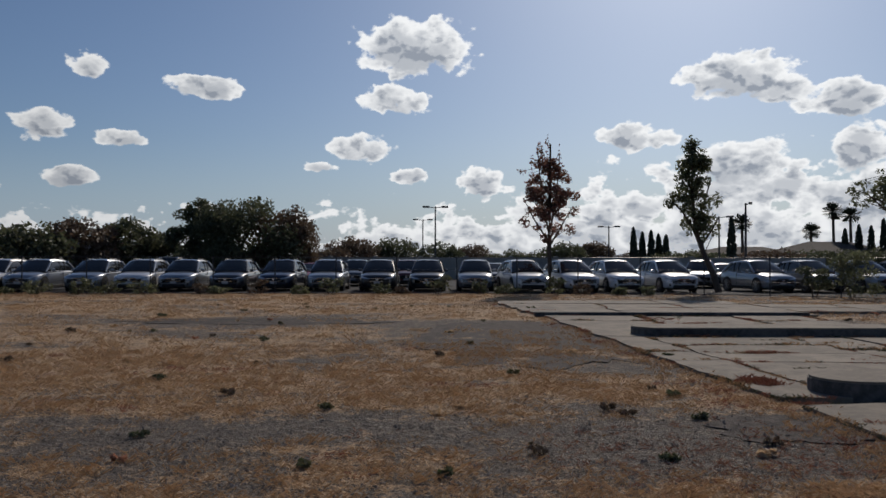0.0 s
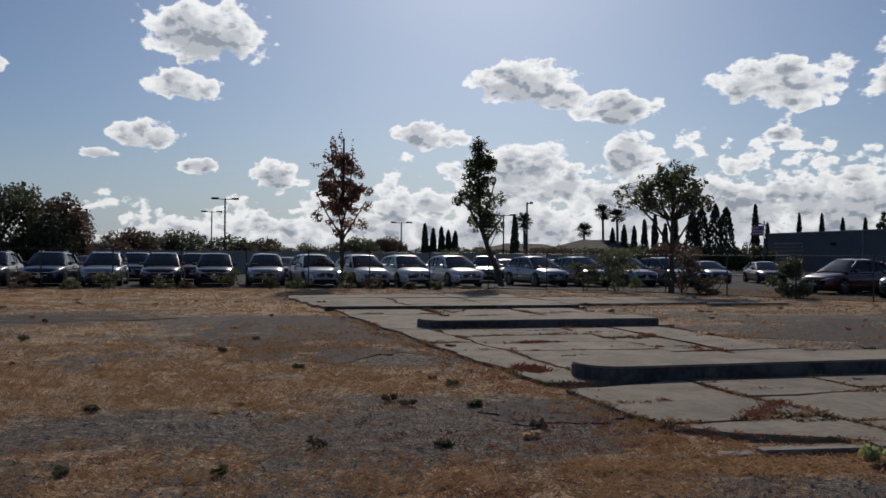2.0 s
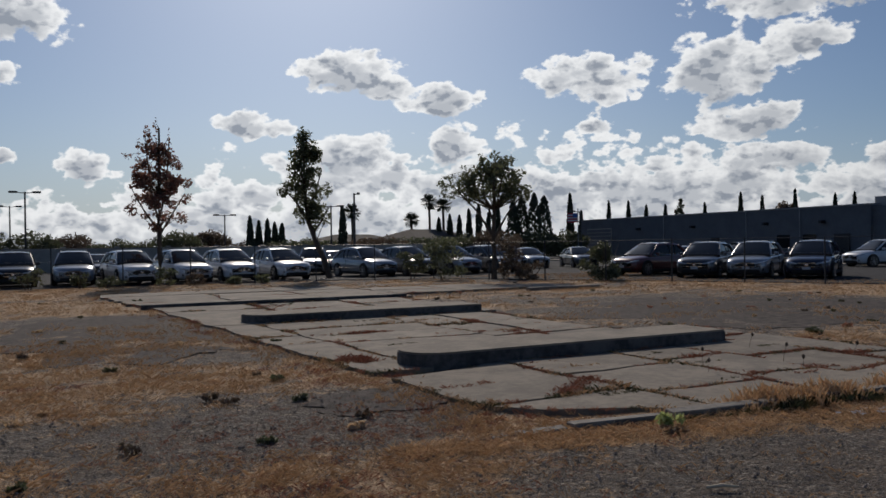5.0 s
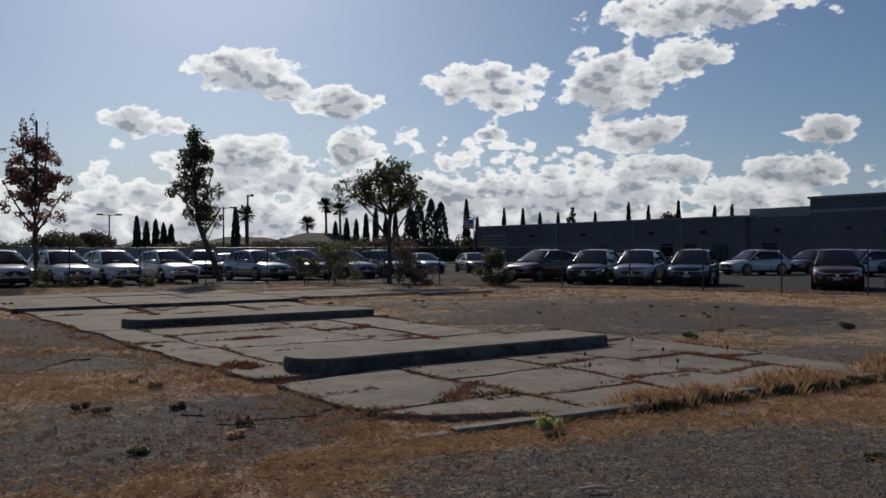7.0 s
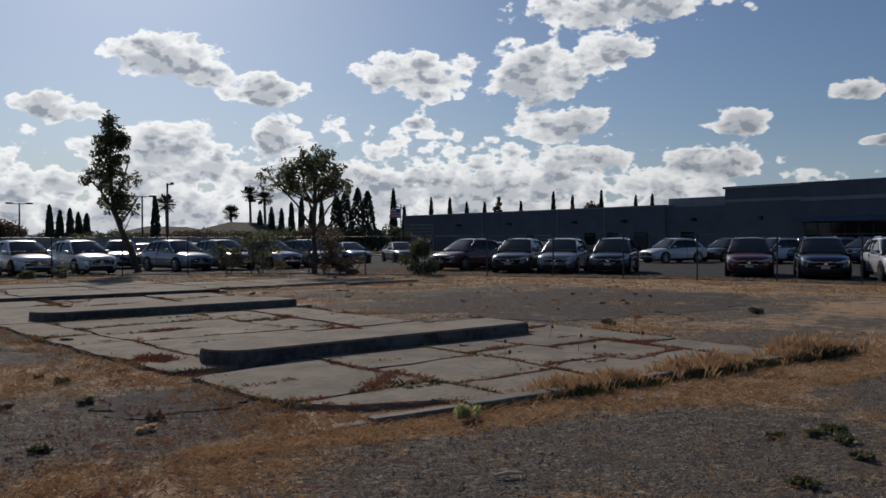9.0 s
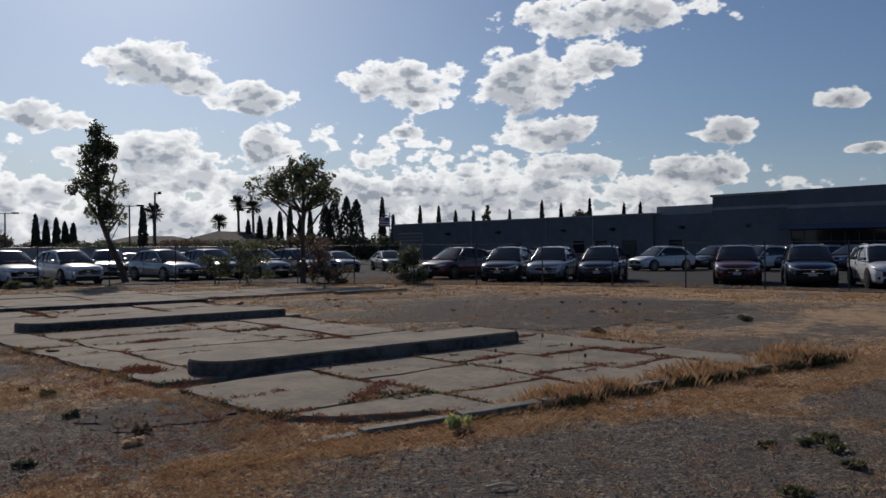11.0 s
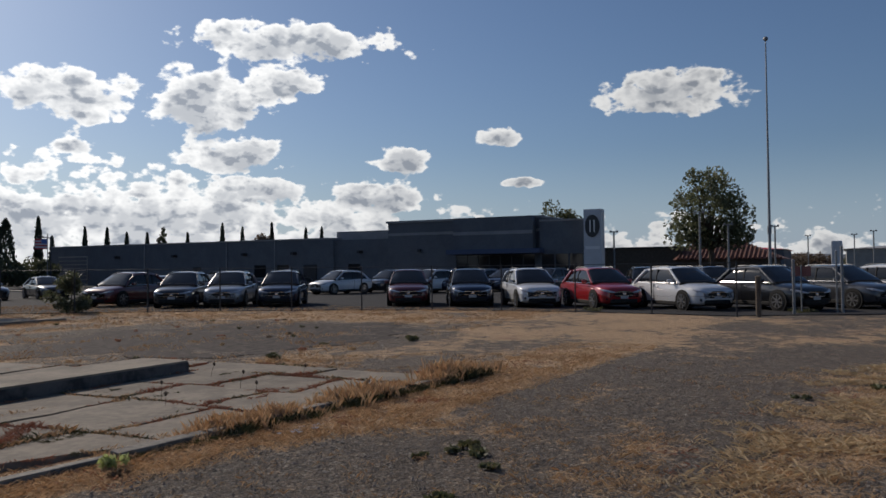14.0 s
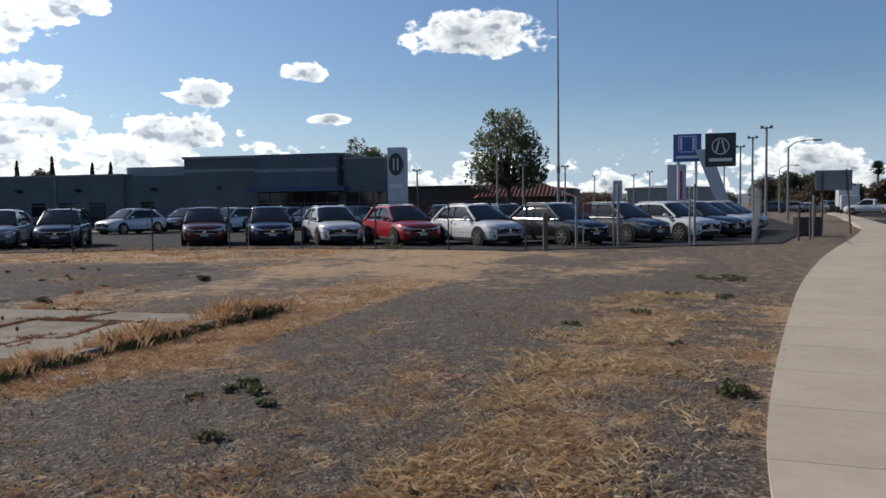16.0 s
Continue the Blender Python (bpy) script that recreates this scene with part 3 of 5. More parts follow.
# worn remains of old asphalt in the gravel
OLD_ASPHALT = material("old_asphalt", (0.105, 0.088, 0.078), 0.95, spec=0.15, dark=(0.034, 0.029, 0.027), scale=5.0, bump=0.8, bump_scale=26)
for cx, cy, rx, ry, seed in ((16.6, 14.0, 5.2, 4.1, 1.0), (1.9, 17.0, 2.3, 4.6, 4.0), (-5.0, 21.6, 3.6, 1.1, 7.0), (3.45, 7.9, 0.75, 0.62, 9.0)):
    ring = []
    for k in range(64):
        a = 6.2832 * k / 64
        q = 1 + 0.35 * noise.noise(Vector((math.cos(a) * 2.5, math.sin(a) * 2.5, seed))) + 0.12 * noise.noise(Vector((math.cos(a) * 9, math.sin(a) * 9, seed)))
        ring.append((cx + rx * q * math.cos(a), cy + ry * q * math.sin(a)))
    tagged(part("asphalt_patch", prism(bmesh.new(), ring, -0.12, -0.012), OLD_ASPHALT), "worn dark patch of old asphalt in the gravel", "asphalt", kind="structure")

# ---- dealership building ----


def wall_box(name, x0, y0, x1, y1, z0, z1, mat, parent, label="", bevel=0.0):
    return part(name, boxes((x0, y0, z0, x1, y1, z1), bevel=bevel), mat, parent, label)


shop = thing("dealership_building", Matrix(), "long low grey stucco dealership with taller showroom", "building")
wall_box("service_wing", 66, 45, 92, 87, -0.1, 4.8, STUCCO, shop)
wall_box("parapet_cap", 65.9, 45, 92.1, 87.1, 4.8, 4.95, STUCCO_LIGHT, shop)
wall_box("service_wing", 66.3, 38.5, 90, 45, -0.1, 4.7, STUCCO, shop)
wall_box("roof_plant_screen", 67.5, 38.6, 88, 45.6, 4.7, 5.6, STUCCO_LIGHT, shop)
showroom = wall_box("showroom", 65.6, 23, 83, 38.4, -0.1, 6.1, STUCCO, shop)
wall_box("cornice", 65.45, 22.9, 83.1, 38.55, 6.1, 6.3, STUCCO_LIGHT, showroom)
wall_box("entry_block", 65.0, 18.8, 66.6, 22.9, -0.1, 5.7, STUCCO, shop)
wall_box("entry_cornice", 64.9, 18.7, 66.7, 22.9, 5.7, 5.85, STUCCO_LIGHT, shop)
for i in range(3):
    wall_box("entry_window", 64.94, 19.1 + i * 1.25, 64.99, 20.2 + i * 1.25, 0.2, 2.9, GLASS, shop)
wall_box("band", 65.55, 23.05, 65.59, 38.35, 4.9, 5.15, STUCCO_LIGHT, showroom, "lighter stucco band")
wall_box("projecting_bay", 64.6, 23.4, 65.5, 31.0, 3.4, 6.25, STUCCO, shop)
wall_box("bay_band", 64.55, 23.4, 64.6, 31.0, 4.7, 5.0, STUCCO_LIGHT, shop)
canopy = wall_box("canopy", 63.9, 22.5, 65.5, 31.4, 3.0, 3.4, CANOPY, shop)
for i in range(7):
    y = 23.6 + i * 1.08
    win = wall_box("shopfront_window", 65.53, y, 65.58, y + 1.0, 0.3, 2.9, GLASS, shop)
    wall_box("window_frame", 65.50, y + 1.0, 65.6, y + 1.08, 0.2, 3.0, METAL_DARK, win)
for y0, y1, z1 in ((80.5, 85.5, 3.7), (47.0, 48.6, 2.3), (62.5, 63.6, 2.2)):
    door = wall_box("roller_door", 65.9, y0, 66.0, y1, 0.0, z1, METAL_DARK if y1 - y0 < 3 else BLOCK, shop)
    for k in range(int(z1 / 0.45)):
        wall_box("slat", 65.885, y0 + 0.03, 65.9, y1 - 0.03, 0.04 + k * 0.45, 0.42 + k * 0.45, METAL_DARK if y1 - y0 < 3 else STUCCO, door)
for y in (75.0, 66, 56, 49.5, 41.5, 34.8):
    wall_box("wall_lamp", 65.3, y, 65.6 if y < 40 else 66, y + 0.3, 3.3, 3.6, METAL_DARK, shop, bevel=0.03)
for y in (71.0, 58.8, 52.3):
    part("downpipe", pole((65.93, y, 0), (65.93, y, 4.8), 0.06), STUCCO_LIGHT, shop)
for y0, y1 in ((50.5, 52.0), (53.5, 55.0), (42.0, 43.4)):
    win = wall_box("window", 65.95 if y0 > 45 else 66.24, y0, 66.0 if y0 > 45 else 66.29, y1, 1.0, 2.3, GLASS, shop)
    wall_box("sill", 65.85 if y0 > 45 else 66.14, y0 - 0.05, 66.0 if y0 > 45 else 66.29, y1 + 0.05, 0.9, 1.0, STUCCO_LIGHT, win)

pylon = thing("entrance_pylon", pose(63.8, 17.9, 0), "tall pale blue-white pylon with dark oval emblem", "sign")
part("tower", boxes((0, -0.75, -0.1, 1.0, 0.75, 6.5), bevel=0.05), PANEL, pylon)
bm = bmesh.new()
bmesh.ops.create_cone(bm, cap_ends=True, segments=40, radius1=0.62, radius2=0.62, depth=0.06, matrix=pose(-0.04, 0, 5.1, 0, 90, 0) @ Matrix.Diagonal((1.5, 1, 1, 1)))
part("emblem", bm, BLACK, pylon, "dark oval emblem")
part("emblem_stroke", boxes((-0.09, -0.22, 4.6, -0.075, -0.12, 5.6), (-0.09, 0.12, 4.6, -0.075, 0.22, 5.6)), SILVER, pylon)
part("lettering_bar", boxes((-0.03, -0.6, 3.2, -0.01, 0.6, 3.45)), SILVER, pylon)

tile_house = thing("tile_roof_building", pose(95, 6, 0), "low brown building with a hipped clay tile roof", "building")
part("wall", boxes((0, 0.6, -0.1, 14, 10.4, 2.7)), WOOD, tile_house)
part("flat_wing", boxes((1, 10.4, -0.1, 13, 21, 3.9)), WOOD, tile_house, "flat dark brown wing")
part("flat_wing_cap", boxes((0.8, 10.4, 3.9, 13.2, 21.2, 4.1)), METAL_DARK, tile_house)
bm = bmesh.new()
b = [bm.verts.new(p) for p in ((-0.8, -0.6, 2.5), (14.8, -0.6, 2.5), (14.8, 11.2, 2.5), (-0.8, 11.2, 2.5), (5.0, 4.0, 4.6), (5.0, 9.6, 4.6))]
for f in ((0, 1, 4), (1, 2, 5, 4), (2, 3, 5), (3, 0, 4, 5), (3, 2, 1, 0)):
    bm.faces.new([b[i] for i in f])
tile_roof = part("roof", bm, TILE, tile_house)
for i in range(24):
    y = -0.4 + i * 0.48
    t = min(1.0, max(0.0, (y + 0.6) / 4.6)) if y < 4 else (1.0 if y < 9.6 else (11.2 - y) / 1.6)
    part("tile_course", pole((-0.8, y, 2.58), (-0.8 + 5.8 * t, y, 2.58 + 2.1 * t), 0.11, sides=6), TILE, tile_roof)

# ---- cars ----


def loft(bm, sections):
    """A closed skin over mirrored half sections [(x, y, z)...], each running from sill to centre line."""
    rings = []
    for s in sections:
        full = s + [(-x, y, z) for x, y, z in reversed(s)]
        rings.append([bm.verts.new(p) for p in full])
    n = len(rings[0])
    for r, q in zip(rings, rings[1:]):
        for k in range(n):
            bm.faces.new((r[k], r[(k + 1) % n], q[(k + 1) % n], q[k]))
    bm.faces.new(rings[0][::-1])
    bm.faces.new(rings[-1])
    return bm


def quad_panel(bm, pts, t=0.012):
    """A thin sheet, thickened along its normal."""
    p = [Vector(q) for q in pts]
    n = (p[1] - p[0]).cross(p[2] - p[0]).normalized()
    a, b = [bm.verts.new(q) for q in p], [bm.verts.new(q + n * t) for q in p]
    bm.faces.new(a[::-1])
    bm.faces.new(b)
    for i in range(len(p)):
        j = (i + 1) % len(p)
        bm.faces.new((a[i], a[j], b[j], b[i]))
    return bm


# length, half width, height, waist height; runs from the nose: foot of the windscreen, roof's front, roof's back, foot of the rear window
SHAPES = {"suv": (4.72, 0.95, 1.66, 1.03, 1.12, 2.02, 3.62, 4.42), "pickup": (5.5, 0.97, 1.82, 1.12, 1.35, 2.15, 3.25, 3.45),
          "minivan": (5.1, 0.98, 1.74, 1.0, 0.95, 1.95, 4.35, 4.85), "sedan": (4.75, 0.91, 1.45, 0.93, 1.2, 2.1, 3.2, 4.1)}


def car(colour, kind, m, label):
    """A car that faces -y, on its wheels at z 0. kind: suv, pickup, minivan or sedan."""
    L, W, H, belt, c0, c1, c2, c3 = SHAPES[kind]
    f, r = -L / 2, L / 2
    c0, c1, c2, c3 = f + c0, f + c1, f + c2, f + c3
    ob = thing("parked_" + {"suv": "suv", "pickup": "pickup_truck", "minivan": "minivan", "sedan": "sedan"}[kind], m, label, "car", "parked cars")
    col = PAINTS[colour]

    def sec(y, zb, zs, zc, w):
        """Half a cross section from the floor over the flank's crease and the shoulder to the middle."""
        zm = zb + 0.5 * (zs - zb)
        return [(w * 0.80, y, zb), (w * 0.95, y, zb + 0.06), (w * 0.985, y, zb + 0.2), (w * 0.99, y, zm), (w, y, zs - 0.19), (w * 0.975, y, zs - 0.14),
                (w * 0.96, y, zs - 0.05), (w * 0.90, y, zs), (w * 0.62, y, zc - 0.012), (w * 0.25, y, zc)]

    k = belt / 1.03
    tail = 1.05 * k
    body = part("body", loft(bmesh.new(), [
        sec(f, 0.46, 0.66 * k, 0.70 * k, W * 0.66), sec(f + 0.03, 0.34, 0.71 * k, 0.77 * k, W * 0.77), sec(f + 0.10, 0.26, 0.77 * k, 0.84 * k, W * 0.86), sec(f + 0.24, 0.22, 0.83 * k, 0.90 * k, W * 0.925),
        sec(f + 0.5, 0.21, 0.885 * k, 0.95 * k, W * 0.97), sec(f + 0.85, 0.21, 0.93 * k, 1.0 * k, W * 0.995), sec(c0 + 0.1, 0.21, 0.97 * k, 1.05 * k, W), sec(c1 - 0.2, 0.22, 0.99 * k, 1.04 * k, W * 0.99),
        sec(0.3, 0.22, 1.01 * k, 1.04 * k, W * 0.99), sec(r - 1.2, 0.22, 1.04 * k, 1.06 * k, W), sec(r - 0.6, 0.25, 1.05 * k, 1.08 * k, W * 0.985), sec(r - 0.25, 0.33, tail, 1.08 * k, W * 0.94),
        sec(r - 0.07, 0.42, tail - 0.08, 1.0 * k, W * 0.86), sec(r, 0.50, tail - 0.22, 0.84 * k, W * 0.76)]), col, ob, smooth=True)
    wb, wt = W * 0.885, W * 0.66

    def cab(y, z, grow=0.0):
        u = min(max((z - belt) / (H - belt), 0.02), 1)
        w = wb + (wt - wb) * u ** 1.25 + grow
        return [(wb + grow * 0.5, y, belt - 0.10), (wb + grow, y, belt + 0.01), ((wb + w) / 2 + 0.02 * u, y, belt + (z - belt) * 0.55), (w + 0.01 * u, y, z - 0.085 * u), (w * 0.93, y, z - 0.02 * u), (w * 0.5, y, z + 0.018)]

    def rake(a, za, b, zb, n):
        return [(a + (b - a) * i / n, za + (zb - za) * (i / n) ** 0.92) for i in range(n + 1)]

    front = rake(c0, belt + 0.03, c1, H - 0.04, 4)
    roof_line = [(c1, H - 0.04), (c1 + 0.3 * (c2 - c1), H), (c1 + 0.65 * (c2 - c1), H - 0.005), (c2, H - 0.055)]
    back = [(y, z) for y, z in rake(c3, belt + 0.05, c2, H - 0.055, 3)][::-1]
    part("windscreen", loft(bmesh.new(), [cab(y, z) for y, z in front]), GLASS, ob, smooth=True)
    part("cabin_glass", loft(bmesh.new(), [cab(y, z) for y, z in roof_line]), GLASS, ob, smooth=True)
    part("rear_window", loft(bmesh.new(), [cab(y, z) for y, z in back]), GLASS, ob, smooth=True)

    def skin(y, z):
        c = cab(y, z, 0.012)
        return [(c[3][0], y, c[3][2] - 0.03), (c[3][0] + 0.004, y, c[3][2] + 0.01), (c[4][0], y, c[4][2] + 0.015), (c[5][0], y, c[5][2] + 0.012)]

    part("roof", loft(bmesh.new(), [skin(c1 - 0.03, H - 0.055)] + [skin(y, z) for y, z in roof_line] + [skin(c2 + 0.16, H - 0.12)]), col, ob, smooth=True)
    if kind != "sedan":
        part("rear_spoiler", loft(bmesh.new(), [skin(c2 + 0.02, H - 0.05), skin(c2 + 0.26, H - 0.10)]), col, ob, smooth=True)
    mid = (c1 + c2) / 2 - 0.05
    for side in (1, -1):
        def pillar(name, y0, y1, z1, radius, mat):
            u = (z1 - belt) / (H - belt)
            q = wb + (wt - wb) * u ** 1.25
            part(name, tube(bmesh.new(), [(side * (wb - 0.005), y0, belt - 0.02), (side * ((wb + q) / 2 + 0.012), (y0 + y1) / 2, (belt + z1) / 2), (side * (q + 0.002), y1, z1)], [radius * 1.15, radius, radius], 8), mat, ob)

        pillar("front_pillar", c0 + 0.08, c1 + 0.02, H - 0.10, 0.045, col)
        pillar("middle_pillar", mid, mid + 0.06, H - 0.09, 0.034, TRIM)
        if kind in ("suv", "minivan"):
            pillar("rear_door_pillar", c2 - 0.45, c2 - 0.30, H - 0.11, 0.036, TRIM)
        pillar("rear_pillar", c3 - 0.16, c2 + 0.02, H - 0.13, 0.085, col)
        part("window_trim", tube(bmesh.new(), [(side * (wb + 0.012), c0 + 0.2, belt + 0.0), (side * (wb + 0.014), mid, belt + 0.012), (side * (wb + 0.012), c3 - 0.2, belt + 0.02)], [0.012, 0.014, 0.012], 6), CHROME, ob)
        for wy in (f + 0.90, r - 1.0):
            bm = bmesh.new()
            bmesh.ops.create_cone(bm, cap_ends=True, segments=24, radius1=0.425, radius2=0.425, depth=0.03, matrix=pose(side * (W - 0.004), wy, 0.37, 0, 90, 0))
            part("wheel_arch", bm, TRIM, ob)
            bm = bmesh.new()
            bmesh.ops.create_cone(bm, cap_ends=True, segments=24, radius1=0.36, radius2=0.36, depth=0.24, matrix=pose(side * (W - 0.09), wy, 0.36, 0, 90, 0))
            bmesh.ops.bevel(bm, geom=[e for e in bm.edges if e.calc_face_angle(0) > 1.0], offset=0.03, segments=2, affect="EDGES")
            tyre = part("wheel", bm, TYRE, ob)
            bm = bmesh.new()
            for j in range(7):
                box(bm, -0.012, -0.026, 0.03, 0.012, 0.026, 0.25)
                bmesh.ops.rotate(bm, verts=bm.verts[:], cent=(0, 0, 0), matrix=Matrix.Rotation(radians(360 / 7), 3, "X"))
            bmesh.ops.create_cone(bm, cap_ends=True, segments=14, radius1=0.06, radius2=0.06, depth=0.04, matrix=pose(0, 0, 0, 0, 90, 0))
            for j in range(20):
                a = 6.2832 * j / 20
                box(bm, -0.012, math.cos(a) * 0.255 - 0.02, math.sin(a) * 0.255 - 0.02, 0.014, math.cos(a) * 0.255 + 0.02, math.sin(a) * 0.255 + 0.02)
            bmesh.ops.translate(bm, verts=bm.verts[:], vec=(side * (W + 0.036), wy, 0.36))
            part("rim", bm, RIM, tyre)
        # slim swept headlamp following the corner, running lamp, tail lamp, mirror, rail, handles
        bm = tube(bmesh.new(), [(side * W * 0.40, f + 0.028, 0.665 * k), (side * W * 0.66, f + 0.045, 0.69 * k), (side * W * 0.82, f + 0.15, 0.735 * k), (side * W * 0.905, f + 0.36, 0.79 * k)], [0.035, 0.058, 0.055, 0.02], 8)
        part("headlight", bm, LAMP, ob, smooth=True)
        part("fog_lamp", boxes((side * W * 0.66 - 0.13, f + 0.03, 0.36, side * W * 0.66 + 0.13, f + 0.14, 0.47), bevel=0.03), TRIM, ob)
        part("tail_light", boxes((side * W * 0.72 - 0.16, r - 0.17, tail - 0.30, side * W * 0.72 + 0.12, r - 0.05, tail - 0.13), bevel=0.03), RED, ob)
        part("wing_mirror", boxes((side * (W - 0.03), c0 + 0.42, belt + 0.01, side * (W + 0.17), c0 + 0.54, belt + 0.15), bevel=0.045), col if kind != "pickup" else TRIM, ob)
        if kind in ("suv", "minivan"):
            part("roof_rail", tube(bmesh.new(), [(side * wt * 0.93, c1 + 0.2, H + 0.0), (side * wt * 0.93, c1 + 0.35, H + 0.035), (side * wt * 0.93, c2 - 0.3, H + 0.03), (side * wt * 0.93, c2 - 0.1, H - 0.03)], [0.016] * 4, 6), GALV, ob)
        for wy in (mid - 0.26, mid + 0.72):
            part("door_handle", boxes((side * W * 0.97, wy, belt - 0.17, side * (W * 0.985 + 0.025), wy + 0.19, belt - 0.135), bevel=0.008), col, ob)
        part("door_gap", boxes((side * W * 0.955, mid + 0.02, 0.36, side * (W * 0.99 + 0.004), mid + 0.032, belt - 0.05)), TRIM, ob)
        part("sill_trim", boxes((side * W * 0.90, f + 1.33, 0.20, side * (W + 0.006), r - 1.43, 0.33), bevel=0.02), TRIM, ob)
    bm = tube(bmesh.new(), [(0, f - 0.012, 0.60 * k), (0, f + 0.05, 0.60 * k)], [1.0, 1.0], 6)
    for v in bm.verts:
        v.co.x, v.co.z = v.co.x * 0.46, 0.60 * k + (v.co.z - 0.60 * k) * 0.15
    part("grille", bm, TRIM, ob)
    part("emblem", boxes((-0.07, f - 0.03, 0.565 * k, 0.07, f - 0.012, 0.66 * k), bevel=0.02), CHROME, ob)
    for z in (0.53, 0.68):
        part("grille_bar", boxes((-0.36, f - 0.02, z * k, 0.36, f - 0.008, z * k + 0.016)), CHROME, ob)
    part("air_dam", boxes((-W * 0.62, f + 0.005, 0.24, W * 0.62, f + 0.2, 0.41), bevel=0.04), TRIM, ob)
    part("number_plate", boxes((-0.16, f - 0.03, 0.42, 0.16, f - 0.012, 0.54)), PLATE, ob)
    part("underside", boxes((-W * 0.8, f + 0.4, 0.15, W * 0.8, r - 0.4, 0.3)), TRIM, ob)
    if kind == "pickup":
        part("load_bed", boxes((-W * 0.8, c3 + 0.05, belt - 0.02, W * 0.8, r - 0.1, belt + 0.07)), TRIM, ob)
    return ob


MADE = {}
WORD = {"white": "white", "silver": "silver", "grey": "dark grey", "black": "black", "navy": "navy blue", "red": "bright red", "maroon": "dark red"}


def park(colour, kind, x, y, face):
    """face: the compass way that the nose points, degrees from +y towards +x."""
    m = pose(x, y, 0.012, 0, 0, 180 - face)
    label = f"{WORD[colour]} {'SUV' if kind == 'suv' else kind} parked on the asphalt lot behind the fence"
    if (colour, kind) in MADE:
        return copy_thing(MADE[colour, kind], m)
    MADE[colour, kind] = car(colour, kind, m, label)
    return MADE[colour, kind]


# row along the far fence, noses to the lot
FAR_ROW = [("white", -24.6), ("silver", -22.4), ("silver", -19.2), ("white", -16.6), ("silver", -14.2), ("grey", -11.5), ("navy", -8.85), ("silver", -6.3), ("black", -3.45),
           ("black", -0.8), ("silver", 1.85), ("white", 4.45), ("white", 7.1), ("white", 9.6), ("white", 12.45), ("silver", 17.6), ("grey", 20.4), ("silver", 23.4), ("grey", 26.2)]
for i, (c, x) in enumerate(FAR_ROW):
    y = 43.6 if x < 3 else 42.6
    if x < -10:
        y = 42.0 + (x + 25) * 0.1
    park(c, "suv", x + x * (y - 2.2 - 42) / 42, y, 180 + random.uniform(-3, 3) + (-9 if x > 3 else 0))
for c, k, x, y, a in (("grey", "pickup", -16.8, 49, 175), ("red", "sedan", -8.4, 51.5, 180), ("grey", "suv", -5.6, 52, 180), ("maroon", "suv", -2.2, 51, 180), ("navy", "sedan", 3.5, 53, 180),
                      ("silver", "suv", 16.0, 49, 200), ("grey", "sedan", 18.5, 52, 190), ("silver", "sedan", 22.0, 53, 185), ("navy", "suv", 28.8, 46.5, 190), ("silver", "sedan", 32.0, 48.5, 190),
                      ("grey", "sedan", 35.5, 47, 200), ("white", "sedan", 25.5, 50, 180)):
    park(c, k, x, y, a)
# angled row along the side fence
for c, k, x, y, a in (("maroon", "suv", 29.2, 32.2, 262), ("silver", "sedan", 33.0, 34.0, 235), ("grey", "suv", 29.2, 28.3, 240), ("silver", "suv", 30.4, 26.4, 240), ("navy", "suv", 31.6, 24.2, 240),
                      ("maroon", "suv", 33.6, 18.3, 241), ("navy", "suv", 34.0, 15.3, 241), ("white", "suv", 34.0, 12.3, 236), ("red", "suv", 33.7, 9.0, 230), ("white", "suv", 33.4, 5.6, 224),
                      ("black", "suv", 33.8, 2.3, 222), ("grey", "suv", 36.0, -0.2, 222), ("white", "suv", 37.8, -2.4, 222), ("navy", "suv", 40.4, -3.8, 222), ("white", "suv", 43.2, -4.8, 222),
                      ("silver", "suv", 46.0, -5.6, 222), ("navy", "suv", 49.0, -6.2, 222), ("grey", "pickup", 57.0, -4.6, 200)):
    park(c, k, x, y, a)
# second row, noses the other way
for c, k, x, y, a in (("white", "suv", 47.5, 31.6, 285), ("grey", "suv", 52.5, 30.4, 280), ("white", "suv", 50.8, 26.0, 285), ("navy", "suv", 53.0, 25.0, 285), ("silver", "suv", 55.0, 24.0, 285),
                      ("navy", "suv", 54.8, 21.8, 285), ("white", "suv", 56.4, 20.8, 285), ("grey", "suv", 56.0, 18.9, 285), ("black", "suv", 44.5, 9.4, 250), ("maroon", "suv", 42.5, 11.6, 250),
                      ("grey", "suv", 45.5, 6.0, 240), ("black", "pickup", 60.8, 46.5, 90), ("black", "suv", 60.5, 54.0, 90), ("silver", "suv", 47.2, 3.0, 240)):
    park(c, k, x, y, a)

# ---- fence ----
fence = thing("fence", Matrix(), "chain-link fence of dark posts around the sales lot", "fence", kind="structure")
run = sum(math.dist(p, q) for p, q in zip(FENCE, FENCE[1:]))
s = 1.0
while s < run:
    p, d = along(FENCE, s)
    part("post", pole((p.x, p.y, -0.1), (p.x, p.y, 1.85), 0.03, sides=8), METAL_DARK, fence)
    s += 3.0
for z in (0.12, 0.65, 1.2, 1.8):
    pts = [(x, y, z) for x, y in FENCE]
    part("wire", tube(bmesh.new(), pts, [0.004 if z < 1.7 else 0.012] * len(pts), 5), METAL_DARK, fence)


